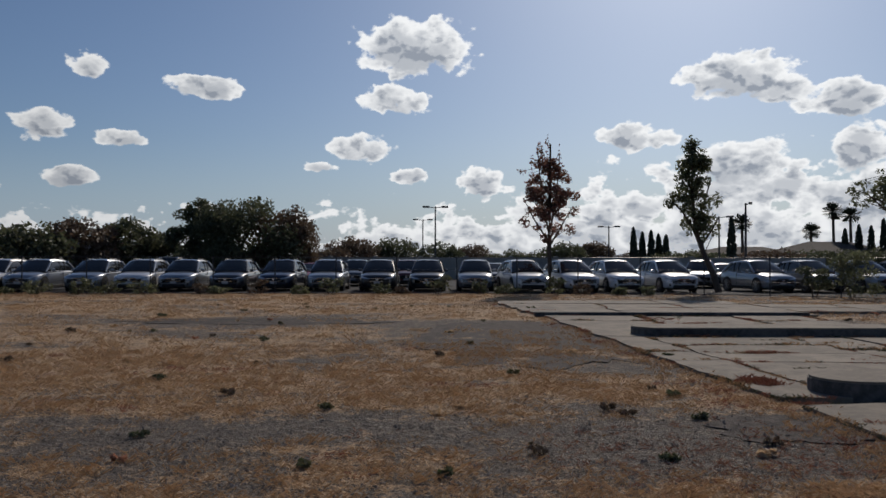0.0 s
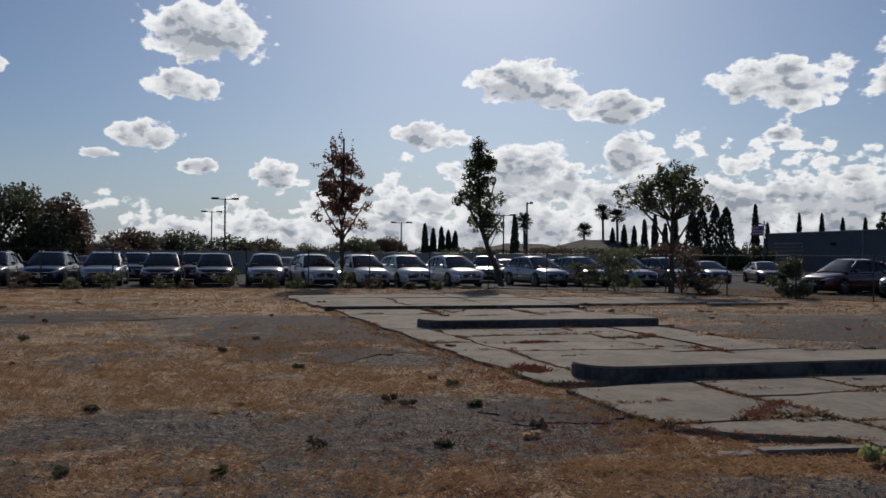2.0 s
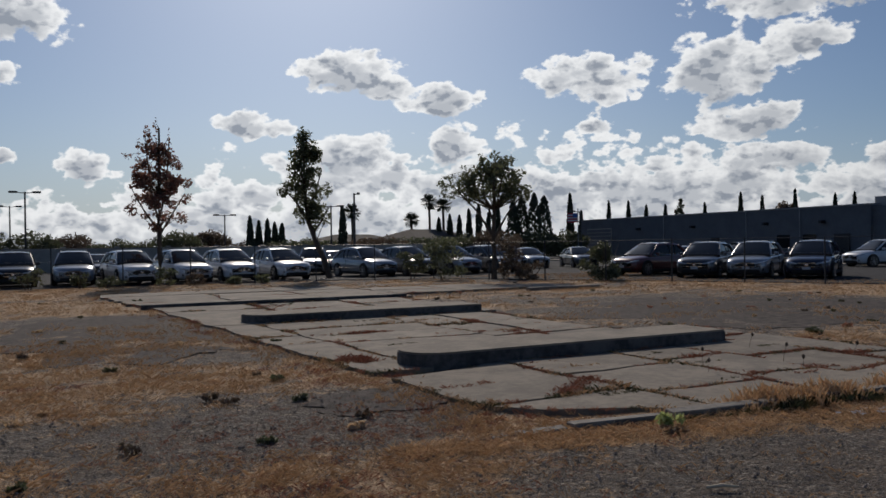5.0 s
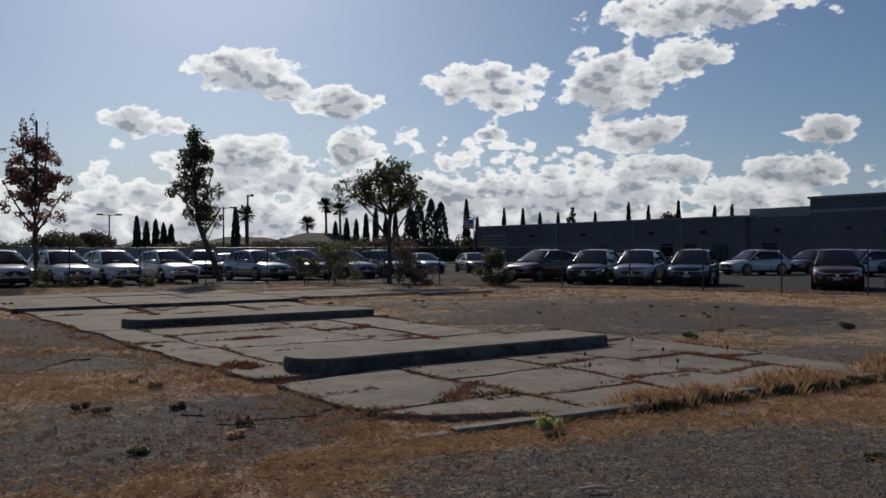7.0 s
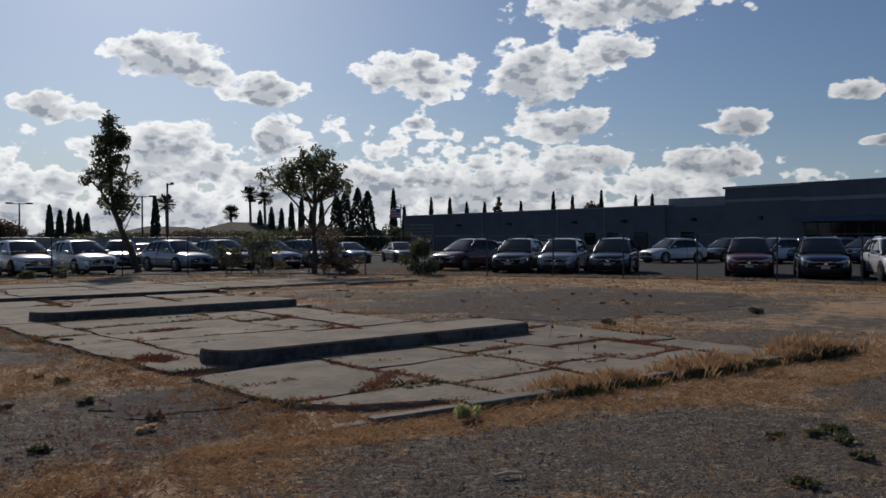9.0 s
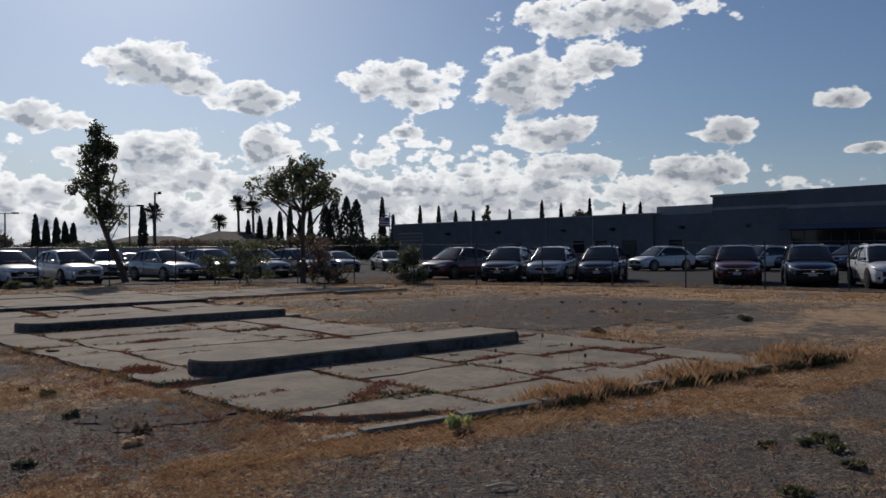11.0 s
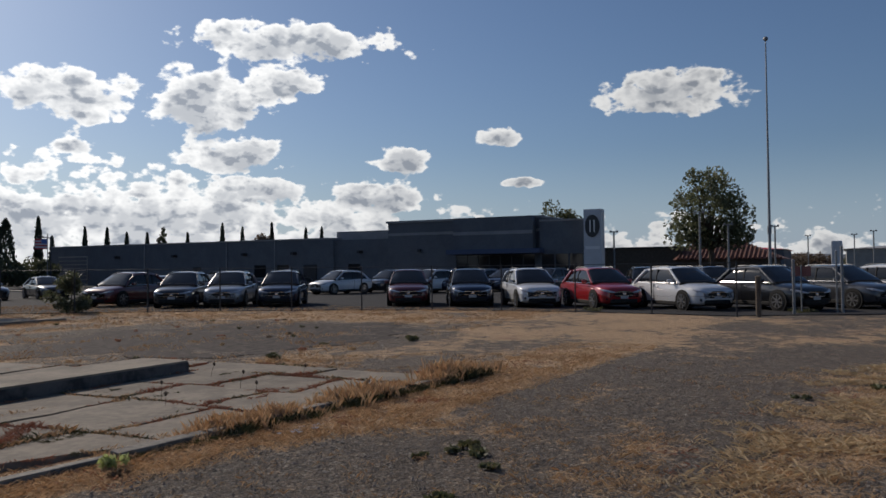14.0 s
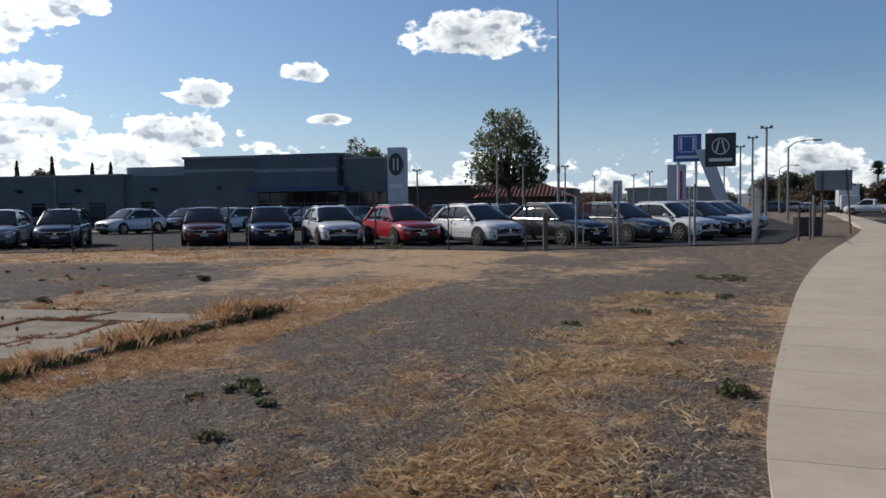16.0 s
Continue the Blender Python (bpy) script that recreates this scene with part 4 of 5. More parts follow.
def gate_post(x, y, h, r, mat, label):
    ob = thing("gate_post", pose(x, y, -0.05), label, "post", "gate posts")
    part("shaft", pole((0, 0, 0), (0, 0, h), r), mat, ob)
    part("cap", tube(bmesh.new(), [(0, 0, h), (0, 0, h + 0.03), (0, 0, h + 0.06)], [r * 1.15, r * 1.1, r * 0.3], 10), mat, ob)
    return ob


gate_post(28.6, 2.2, 1.35, 0.09, WOOD, "short dark timber post at the lot gate")
gate_post(30.2, 1.2, 1.9, 0.05, GALV, "slim galvanised gate post beside the parked cars")
gate_post(31.6, -0.3, 2.35, 0.05, GALV, "tall galvanised gate post with hinge bands")
gate_post(31.75, -0.12, 2.2, 0.035, GALV, "tall galvanised gate post with hinge bands")
gate_post(32.2, -3.15, 2.35, 0.05, GALV, "tall galvanised gate post with hinge bands")
gate_post(32.35, -2.98, 2.2, 0.035, GALV, "tall galvanised gate post with hinge bands")


side_run = [(33.8, -5.5), (36.6, -6.0), (39.4, -6.5), (42.2, -7.0), (45.0, -7.5), (47.8, -8.0)]
side_fence = thing("side_fence", Matrix(), "tall galvanised chain-link fence running back from the gate", "fence", kind="structure")
for x, y in side_run:
    part("post", pole((x, y, -0.1), (x, y, 2.35), 0.04), GALV, side_fence)
for z in (0.1, 2.3):
    part("rail", tube(bmesh.new(), [(x, y, z) for x, y in side_run], [0.02] * 6, 6), GALV, side_fence)
bm = bmesh.new()
for k in range(70):
    p, d = along(side_run, k * 0.2)
    q, d = along(side_run, min(k * 0.2 + 1.1, 14.0))
    tube(bm, [(p.x, p.y, 0.1), (q.x, q.y, 2.3)], [0.0025, 0.0025], 3)
    tube(bm, [(q.x, q.y, 0.1), (p.x, p.y, 2.3)], [0.0025, 0.0025], 3)
part("wire_mesh", bm, GALV, side_fence)
for x, y, h in ((36.4, -7.7, 1.5), (37.6, -8.4, 1.55), (38.9, -8.8, 1.9), (45.0, -10.2, 1.5)):
    gate_post(x, y, h, 0.045, WOOD if h < 1.6 else GALV, "weathered bare post by the driveway")
cabinet = thing("utility_cabinet", pose(41.5, -9.1, 0), "dark green metal utility cabinet on the ground", "cabinet")
part("body", boxes((-0.45, -0.55, -0.03, 0.45, 0.55, 0.82), bevel=0.03), METAL_DARK, cabinet)
part("lid", boxes((-0.48, -0.58, 0.82, 0.48, 0.58, 0.88), bevel=0.02), METAL_DARK, cabinet)

# ---- trees ----


def tree(name, x, y, trunk, limbs, clumps, count, size, leaf, label, seed, radius=0.12, category="tree"):
    """trunk: points (x, y, z) from the ground; limbs: lists of points; clumps as for leaf_cloud, from the tree's foot."""
    rng = np.random.default_rng(seed)
    ob = thing(name, pose(x, y, 0), label, category)
    bm = bmesh.new()
    n = len(trunk)
    tube(bm, trunk, [radius * (1.25 - i / n) for i in range(n)], 9)
    part("trunk", bm, BARK, ob)
    bm = bmesh.new()
    for l in limbs:
        tube(bm, l, [radius * 0.45 * (1.1 - i / len(l)) for i in range(len(l))], 6)
    # twigs into each clump
    for cx, cy, cz, rx, ry, rz in clumps:
        base = min(trunk, key=lambda q: (q[0] - cx) ** 2 + (q[1] - cy) ** 2 + (q[2] - cz + rz) ** 2)
        mid = ((base[0] + cx) / 2, (base[1] + cy) / 2, (base[2] + cz) / 2 + 0.1)
        tube(bm, [base, mid, (cx, cy, cz + rz * 0.5)], [radius * 0.2, radius * 0.13, 0.006], 5)
    if bm.verts:
        part("branch_work", bm, BARK, ob)
    else:
        bm.free()
    v, f = leaf_cloud(rng, clumps, count, size)
    mesh_object("crown", v, f, leaf, ob)
    return ob


def scatter_clumps(rng, n, cx, cz, rx, rz, r0, r1, taper=0.0):
    """n clumps inside an upright oval; taper narrows it towards the top."""
    out = []
    while len(out) < n:
        u, v, w = rng.uniform(-1, 1, 3)
        if u * u + v * v + w * w > 1:
            continue
        k = 1 - taper * (w + 1) / 2
        r = rng.uniform(r0, r1)
        out.append((cx + u * rx * k, v * rx * k * 0.9, cz + w * rz, r, r, r * rng.uniform(0.6, 1.0)))
    return out


rg = np.random.default_rng(11)
c1 = scatter_clumps(rg, 105, 0.0, 5.0, 2.0, 2.3, 0.16, 0.42, 0.5) + [(-0.5, 0, 7.5, 0.22, 0.22, 0.7), (0.55, 0, 7.2, 0.12, 0.12, 0.7), (-0.1, 0, 7.9, 0.13, 0.13, 0.6), (-0.9, 0, 6.9, 0.2, 0.2, 0.5), (-1.5, 0, 6.4, 0.3, 0.3, 0.15)]
tree("street_tree", 5.75, 42.4, [(0, 0, -0.1), (0.02, 0, 1.2), (-0.03, 0, 2.6), (0, 0, 4.4), (0.05, 0, 6.6), (0.05, 0, 7.9)],
     [[(0, 0, 2.4), (0.7, 0.1, 3.6), (1.3, 0.1, 4.6)], [(0, 0, 2.6), (-0.8, -0.1, 3.8), (-1.4, 0, 5.0)], [(0, 0, 3.2), (0.4, 0.3, 4.8), (0.6, 0.3, 7.4)], [(0, 0, 3.0), (-0.4, 0.2, 5.0), (-0.6, 0.2, 7.6)]],
     c1, 4300, 0.095, LEAF_RED, "young tree with sparse russet autumn leaves behind the fence", 21, 0.12)
c2 = (scatter_clumps(rg, 75, -1.35, 5.6, 1.25, 2.4, 0.18, 0.45, 0.45) + scatter_clumps(rg, 26, -0.75, 3.5, 1.05, 0.85, 0.16, 0.36) + scatter_clumps(rg, 8, -2.45, 4.9, 0.45, 0.35, 0.15, 0.3)
      + [(-1.5, 0, 7.9, 0.3, 0.3, 0.35), (-0.1, 0, 4.9, 0.3, 0.3, 0.5)])
tree("street_tree", 14.54, 41.5, [(0, 0, -0.1), (-0.35, 0, 1.0), (-0.8, 0, 2.0), (-1.25, 0, 3.2), (-1.4, 0, 5.0), (-1.4, 0, 7.6)],
     [[(-1.0, 0, 2.4), (-0.4, 0.1, 3.2), (0.0, 0.1, 3.9)], [(-1.3, 0, 3.2), (-1.9, 0, 4.2), (-2.6, 0, 4.9)], [(-1.3, 0, 3.6), (-0.8, 0.1, 4.6), (-0.4, 0.1, 5.9)]],
     c2, 4700, 0.095, LEAF_GREEN, "narrow leaning tree with dark green foliage behind the fence", 22, 0.15)
c3 = (scatter_clumps(rg, 80, -0.15, 4.8, 2.1, 1.15, 0.18, 0.45) + scatter_clumps(rg, 14, 1.5, 4.2, 0.7, 0.5, 0.16, 0.32) + scatter_clumps(rg, 14, -2.1, 4.6, 0.9, 0.6, 0.16, 0.32)
      + [(0.2, 0, 6.1, 0.3, 0.3, 0.35), (1.1, 0, 5.9, 0.3, 0.3, 0.2), (-0.6, 0, 6.0, 0.25, 0.25, 0.25)])
tree("street_tree", 20.35, 33.7, [(0, 0, -0.1), (0.03, 0, 1.0), (0, 0, 2.2), (0.05, 0, 3.4), (0.1, 0, 5.6)],
     [[(0, 0, 2.0), (0.8, 0, 3.2), (1.7, 0, 4.2)], [(0, 0, 2.1), (-0.9, 0.1, 3.4), (-2.3, 0, 4.6)], [(0, 0, 2.6), (0.4, 0.2, 4.0), (0.9, 0.2, 5.9)], [(0, 0, 2.8), (-0.4, 0.2, 4.2), (-0.6, 0.2, 5.9)]],
     c3, 4300, 0.09, LEAF_GREEN, "spreading young tree with thin green leaves by the fence", 23, 0.13)


def bush(x, y, w, h, leaf, seed, label, name="bush", count=1400, size=0.07):
    rng = np.random.default_rng(seed)
    ob = thing(name, pose(x, y, -0.03), label, "bush")
    for k in range(4):
        a = rng.uniform(0, 6.28)
        bm = tube(bmesh.new(), [(0.1 * math.cos(a), 0.1 * math.sin(a), 0), (0.3 * w * math.cos(a), 0.3 * w * math.sin(a), h * 0.5), (0.42 * w * math.cos(a), 0.42 * w * math.sin(a), h * 0.85)], [0.025, 0.016, 0.005], 5)
        part("stem", bm, BARK, ob)
    clumps = [(rng.uniform(-0.4, 0.4) * w, rng.uniform(-0.3, 0.3) * w, rng.uniform(0.15, 0.85) * h, 0.22 * w, 0.2 * w, 0.16 * h) for _ in range(12)]
    v, f = leaf_cloud(rng, clumps, count, size)
    v = [(a, b, max(c, 0.0)) for a, b, c in v]
    mesh_object("foliage", v, f, leaf, ob)
    return ob


bush(23.2, 28.9, 1.9, 2.0, LEAF_DARK, 31, "dense dark green bush growing through the fence", count=2600)
bush(18.4, 35.4, 2.0, 2.2, LEAF_GREEN, 32, "tall green weed bush beside the tree trunk", count=1800)
bush(21.2, 34.0, 1.6, 2.4, LEAF_BROWN, 33, "tall dry brown weed bush by the fence", count=1500)
bush(17.0, 36.2, 1.4, 1.5, LEAF_DARK, 34, "dark weedy bush at the fence foot", count=900)
bush(21.2, 31.8, 1.5, 0.9, LEAF_BROWN, 35, "low reddish brown bush at the fence foot", count=900)
rb = random.Random(8)
for i in range(26):
    p, d = along(FENCE, 27 + i * 1.75 + rb.uniform(-0.6, 0.6))
    bush(p.x, p.y - 0.3, rb.uniform(0.7, 1.5), rb.uniform(0.35, 1.1), rb.choice([LEAF_DARK, LEAF_BROWN, LEAF_GREEN]), 50 + i, "scrubby weeds tangled in the fence foot", "fence_weed", 320, 0.07)


def broad_tree(name, az, d, top, width, leaf, seed, label, count=5000, size=0.2, low=0.15, flatness=1.0):
    """A rounded tree or thicket at the bearing az and the distance d, standing on the ground."""
    rng = np.random.default_rng(seed)
    n = 44
    clumps = []
    for k in range(n):
        u = rng.uniform(-1, 1)
        zmax = top * math.sqrt(max(0.12, 1 - u * u * flatness)) * rng.uniform(0.85, 1.0)
        r = width * rng.uniform(0.09, 0.19)
        clumps.append((u * (width / 2 - r), rng.uniform(-0.3, 0.3) * width, max(low * top + r, zmax - r - rng.random() ** 2 * top * 0.7), r, r, r * 0.8))
    a = radians(az)
    ob = thing(name, pose(d * math.sin(a), d * math.cos(a), 0, 0, 0, -az), label, "tree")
    bm = bmesh.new()
    tube(bm, [(0, 0, -0.2), (0.05, 0, top * 0.25), (0, 0, top * 0.6)], [top * 0.026, top * 0.022, top * 0.008], 8)
    for cx, cy, cz, r, _, _ in clumps:
        tube(bm, [(0, 0, top * 0.25), (cx * 0.5, cy * 0.5, (cz + top * 0.3) / 2), (cx, cy, cz)], [top * 0.008, top * 0.005, 0.01], 5)
    part("trunk", bm, BARK, ob)
    v, f = leaf_cloud(rng, clumps, count, size)
    mesh_object("crown", v, f, leaf, ob)
    return ob


broad_tree("large_tree", -14.4, 62, 7.6, 10.0, LEAF_DARK, 61, "large rounded dark evergreen tree beyond the car lot", 16000, 0.14, 0.02, 0.75)
broad_tree("large_tree", -11.4, 62, 6.8, 6.6, LEAF_BROWN, 62, "large dark tree with brownish foliage beyond the lot", 8000, 0.14, 0.02, 0.7)
broad_tree("large_tree", -17.2, 63, 6.8, 5.0, LEAF_DARK, 63, "dark evergreen tree beyond the car lot", 7000, 0.14, 0.02, 0.6)
for i, (az, d, top, w) in enumerate([(-31, 66, 5.6, 7), (-27.6, 64, 5.0, 7), (-24.6, 66, 5.6, 7), (-21.6, 68, 5.4, 6), (-19.6, 70, 4.4, 5), (-6.5, 95, 5.0, 8), (-3.4, 100, 5.2, 9), (-0.2, 98, 4.6, 7), (2.2, 104, 4.4, 8),
                                     (5.2, 100, 3.7, 8), (8.6, 96, 4.4, 8), (11.0, 100, 4.6, 6), (17.4, 115, 3.8, 9), (20.0, 120, 3.4, 8), (13.8, 118, 3.6, 8), (16.0, 100, 3.2, 8), (18.6, 102, 3.4, 8), (22.4, 98, 3.6, 9), (25.2, 100, 3.4, 9), (28.4, 98, 3.8, 9), (31.2, 96, 4.2, 8), (34.2, 98, 4.0, 8), (36.2, 100, 4.0, 6), (-8.2, 88, 3.6, 7)]):
    broad_tree("background_tree", az, d, top, w, (LEAF_DARK, LEAF_DARK, LEAF_BROWN)[i % 3], 70 + i, "dark distant tree at the far edge of the lots", 5200, 0.17, 0.0, 0.45)
broad_tree("round_tree", 82.2, 92, 13.9, 10.2, LEAF_GREEN, 91, "tall round green tree behind the tiled building", 5200, 0.24, 0.22, 0.6)
broad_tree("round_tree", 71.6, 100, 10.9, 9.6, LEAF_GREEN, 92, "rounded green tree behind the showroom roof", 7000, 0.22, 0.3, 0.6)
broad_tree("round_tree", 50.6, 130, 8.6, 6.0, LEAF_BROWN, 93, "brownish tree top behind the service wing", 2500, 0.25, 0.3, 0.6)
broad_tree("round_tree", 44.0, 128, 8.7, 2.6, LEAF_DARK, 94, "dark ragged tree top behind the service wing", 1600, 0.2, 0.3, 0.6)
for i, (az, d, top, w) in enumerate([(103, 140, 5.5, 10), (101.5, 150, 8.2, 9), (99.6, 170, 7.4, 8), (104.5, 160, 5.6, 8), (106.6, 150, 6.0, 8), (92, 190, 5.2, 14), (88, 200, 5.0, 14), (96, 190, 5.2, 12)]):
    broad_tree("background_tree", az, d, top, w, (LEAF_BROWN, LEAF_DARK)[i % 2], 110 + i, "russet and dark roadside tree in the distance", 6000, 0.26, 0.0, 0.4)


def cypress(az, d, top, w, seed, label="slim dark Italian cypress beyond the lot"):
    rng = np.random.default_rng(seed)
    a = radians(az)
    ob = thing("cypress", pose(d * math.sin(a), d * math.cos(a), 0), label, "tree", "cypresses")
    part("trunk", pole((0, 0, -0.1), (0, 0, top * 0.8), 0.12, 0.03), BARK, ob)
    z = rng.random(1100) ** 0.8
    r = w / 2 * np.sqrt(np.clip(1 - z, 0.01, 1)) * np.minimum(1, 0.5 + z * 4) * rng.uniform(0.6, 1.1, 1100)
    t = rng.uniform(0, 6.283, 1100)
    p = np.stack([r * np.cos(t), r * np.sin(t), 0.1 + z * top], 1)
    s = 0.16
    q = rng.normal(size=(1100, 3)) * 0.07
    quad = np.stack([p, p + q + [0.06, 0.02, s], p + [0, 0, s * 2.6], p - q + [-0.06, -0.02, s]], 1).reshape(-1, 3)
    mesh_object("foliage", quad.tolist(), np.arange(4400).reshape(-1, 4).tolist(), CYPRESS, ob)
    return ob


CYP = [(13.6, 105, 5.6), (14.2, 106, 5.0), (14.8, 105, 5.2), (15.3, 106, 4.8), (15.8, 105, 4.6), (20.1, 90, 6.0), (29.2, 105, 6.2), (29.9, 104, 6.8), (27.0, 112, 5.4), (27.8, 111, 5.8), (28.5, 110, 5.6)]
CYP += [(30.6, 112, 6.0), (31.3, 110, 6.6), (32.4, 100, 6.8), (33.0, 100, 7.4), (33.9, 100, 7.8), (34.6, 101, 7.5), (36.45, 104, 8.0), (37.2, 125, 6.6)]
CYP += [(39.14, 126, 8.0), (40.49, 126, 8.0), (41.71, 126, 7.3), (45.6, 126, 7.3), (47.92, 126, 8.7), (49.27, 126, 8.2), (51.29, 126, 8.9), (53.66, 126, 8.1), (54.78, 126, 8.2), (43.0, 126, 7.2)]
for i, (az, d, top) in enumerate(CYP):
    cypress(az, d, top, 2.6 if 32 < az < 35.5 else 1.2, 200 + i)


def palm(az, d, top, seed, label="fan palm with a shaggy dark crown"):
    rng = np.random.default_rng(seed)
    a = radians(az)
    ob = thing("palm_tree", pose(d * math.sin(a), d * math.cos(a), 0), label, "palm", "palms")
    part("trunk", tube(bmesh.new(), [(0, 0, -0.1), (0.1, 0, top * 0.5), (0, 0, top - 0.8)], [0.28, 0.2, 0.18], 8), BARK, ob)
    bm = bmesh.new()
    for k in range(64):
        t, e = rng.uniform(0, 6.28), rng.uniform(-0.9, 1.3)
        r = rng.uniform(0.9, 1.3)
        d0 = Vector((math.cos(t) * math.cos(e), math.sin(t) * math.cos(e), math.sin(e)))
        tip = Vector((0, 0, top - 0.9)) + d0 * r
        side = d0.cross(Vector((0, 0, 1))).normalized() * 0.55
        base = bm.verts.new((0, 0, top - 0.9))
        vs = [bm.verts.new(tip + side * q + d0 * (0.25 * (1 - abs(q))) - Vector((0, 0, 0.15 * abs(q)))) for q in (-1, -0.7, -0.4, -0.1, 0.2, 0.5, 0.8, 1)]
        for u, v in zip(vs[::2], vs[1::2]):
            bm.faces.new((base, u, v))
    part("fronds", bm, CYPRESS, ob)
    return ob


for az, d, top, sd in ((25.0, 120, 6.6, 1), (26.3, 118, 9.2, 2), (27.3, 117, 8.6, 3), (20.75, 110, 7.4, 4), (106.0, 150, 7.8, 5)):
    palm(az, d, top, sd)

# ---- lamp posts, flagpole, signs ----


def lamp_post(az, d, h, heads, label, mat=METAL_DARK, face=0):
    a = radians(az)
    ob = thing("lamp_post", pose(d * math.sin(a), d * math.cos(a), 0, 0, 0, -az + face), label, "lamp post", "lot lamp posts")
    part("pole", pole((0, 0, -0.1), (0, 0, h), 0.1, 0.07), mat, ob)
    for k in heads:
        part("arm", pole((0, 0, h - 0.12), (k * 0.9, 0, h - 0.04), 0.04), mat, ob)
        part("lamp_head", boxes((k * 0.6, -0.2, h - 0.12, k * 1.3, 0.2, h + 0.06), bevel=0.04), mat, ob)
    return ob


lamp_post(-0.5, 80, 7.1, (1, -1), "dark twin-headed lot lamp post")
lamp_post(-1.4, 105, 7.1, (1, -1), "dark twin-headed lot lamp post")
lamp_post(11.9, 95, 5.7, (1, -1), "dark twin-headed lot lamp post")
lamp_post(21.0, 62, 5.9, (0.35,), "dark lot lamp post with a single boxy head")
lamp_post(19.3, 80, 5.9, (1, -1), "dark lot lamp post with twin heads")
lamp_post(37.2, 92, 5.5, (-1,), "dark lot lamp post beside the service wing")
for az, el, d in ((75.77, 2.58, 75), (81.6, 3.79, 62), (86.29, 2.7, 80), (98.01, 3.73, 75), (98.81, 4.3, 66), (99.71, 4.92, 58), (96.9, 3.0, 100), (83.4, 2.9, 70), (92.0, 2.2, 110), (90.9, 2.0, 120), (88.2, 2.0, 120), (95.0, 2.0, 130)):
    lamp_post(az, d, 1.65 + d * math.tan(radians(el)), (0.3, -0.3), "slim pale lamp post with small heads", GALV)
for az, el, d in ((100.96, 3.83, 72), (100.3, 2.3, 120), (99.0, 1.7, 140)):
    a = radians(az)
    h = 1.65 + d * math.tan(radians(el))
    ob = thing("street_lamp", pose(d * math.sin(a), d * math.cos(a), 0, 0, 0, -az), "curved-arm street lamp beside the road", "street lamp", "street lamps")
    part("pole", pole((0, 0, -0.1), (0, 0, h - 0.4), 0.1, 0.07), GALV, ob)
    part("arm", tube(bmesh.new(), [(0, 0, h - 0.4), (0.5, 0, h), (1.4, 0, h + 0.15), (2.0, 0, h + 0.15)], [0.06, 0.05, 0.04, 0.04], 8), GALV, ob)
    part("lamp_head", boxes((1.8, -0.15, h + 0.05, 2.5, 0.15, h + 0.2), bevel=0.05), GALV, ob)

flag = thing("flagpole", pose(43.8, 2.95, 0), "tall slim tapered metal flagpole with ball finial", "flagpole")
part("shaft", tube(bmesh.new(), [(0, 0, -0.1), (0, 0, 3.4), (0, 0, 13.2)], [0.085, 0.07, 0.028], 12), GALV, flag)
part("collar", pole((0, 0, 3.3), (0, 0, 3.7), 0.105), GALV, flag)
bm = bmesh.new()
bmesh.ops.create_uvsphere(bm, u_segments=14, v_segments=10, radius=0.12, matrix=pose(0, 0, 13.3))
part("finial", bm, GALV, flag, smooth=True)


def at_bearing(az, d):
    a = radians(az)
    return d * math.sin(a), d * math.cos(a)


x, y = at_bearing(94.6, 75)
s1 = thing("blue_sign", pose(x, y, 0, 0, 0, -94.6 + 180), "square blue dealership sign on two slim poles", "sign")
part("panel", boxes((-1.2, -0.15, 5.3, 1.2, 0.15, 7.75), bevel=0.03), BLUE, s1)
for q in (-0.75, 0.75):
    part("leg", pole((q, 0, -0.1), (q, 0, 5.3), 0.12), PANEL, s1)
em = part("emblem", boxes((-0.62, 0.16, 6.35, -0.44, 0.2, 7.4), (0.44, 0.16, 6.35, 0.62, 0.2, 7.4), bevel=0.01), SILVER, s1, "pale emblem strokes")
part("emblem_rim", boxes((-0.78, 0.155, 6.2, -0.70, 0.18, 7.5), (0.70, 0.155, 6.2, 0.78, 0.18, 7.5), (-0.78, 0.155, 7.5, 0.78, 0.18, 7.57), (-0.6, 0.155, 6.13, 0.6, 0.18, 6.2)), SILVER, s1)
part("lettering_bar", boxes((-0.95, 0.155, 5.6, 0.95, 0.18, 5.82)), SILVER, s1)
x, y = at_bearing(96.75, 74)
s2 = thing("black_sign", pose(x, y, 0, 0, 0, -96.75 + 180), "square black dealership sign on a leaning white pylon", "sign")
part("panel", boxes((-1.27, -0.2, 4.75, 1.27, 0.2, 7.65), bevel=0.03), BLACK, s2)
bm = bmesh.new()
tube(bm, [(0.0, 0.21, 6.5 - 0.0), (0.0, 0.24, 6.5)], [0.72, 0.72], 40)
part("emblem_disc", bm, SILVER, s2, "pale round emblem rim")
part("emblem_field", tube(bmesh.new(), [(0, 0.22, 6.5), (0, 0.26, 6.5)], [0.64, 0.64], 40), BLACK, s2)
bm = bmesh.new()
for q in (-1, 1):
    tube(bm, [(q * 0.36, 0.27, 6.0), (q * 0.12, 0.27, 7.02)], [0.075, 0.06], 6)
part("emblem_stroke", bm, SILVER, s2)
part("lettering_bar", boxes((-0.95, 0.205, 5.2, 0.95, 0.23, 5.48)), SILVER, s2)
bm = bmesh.new()
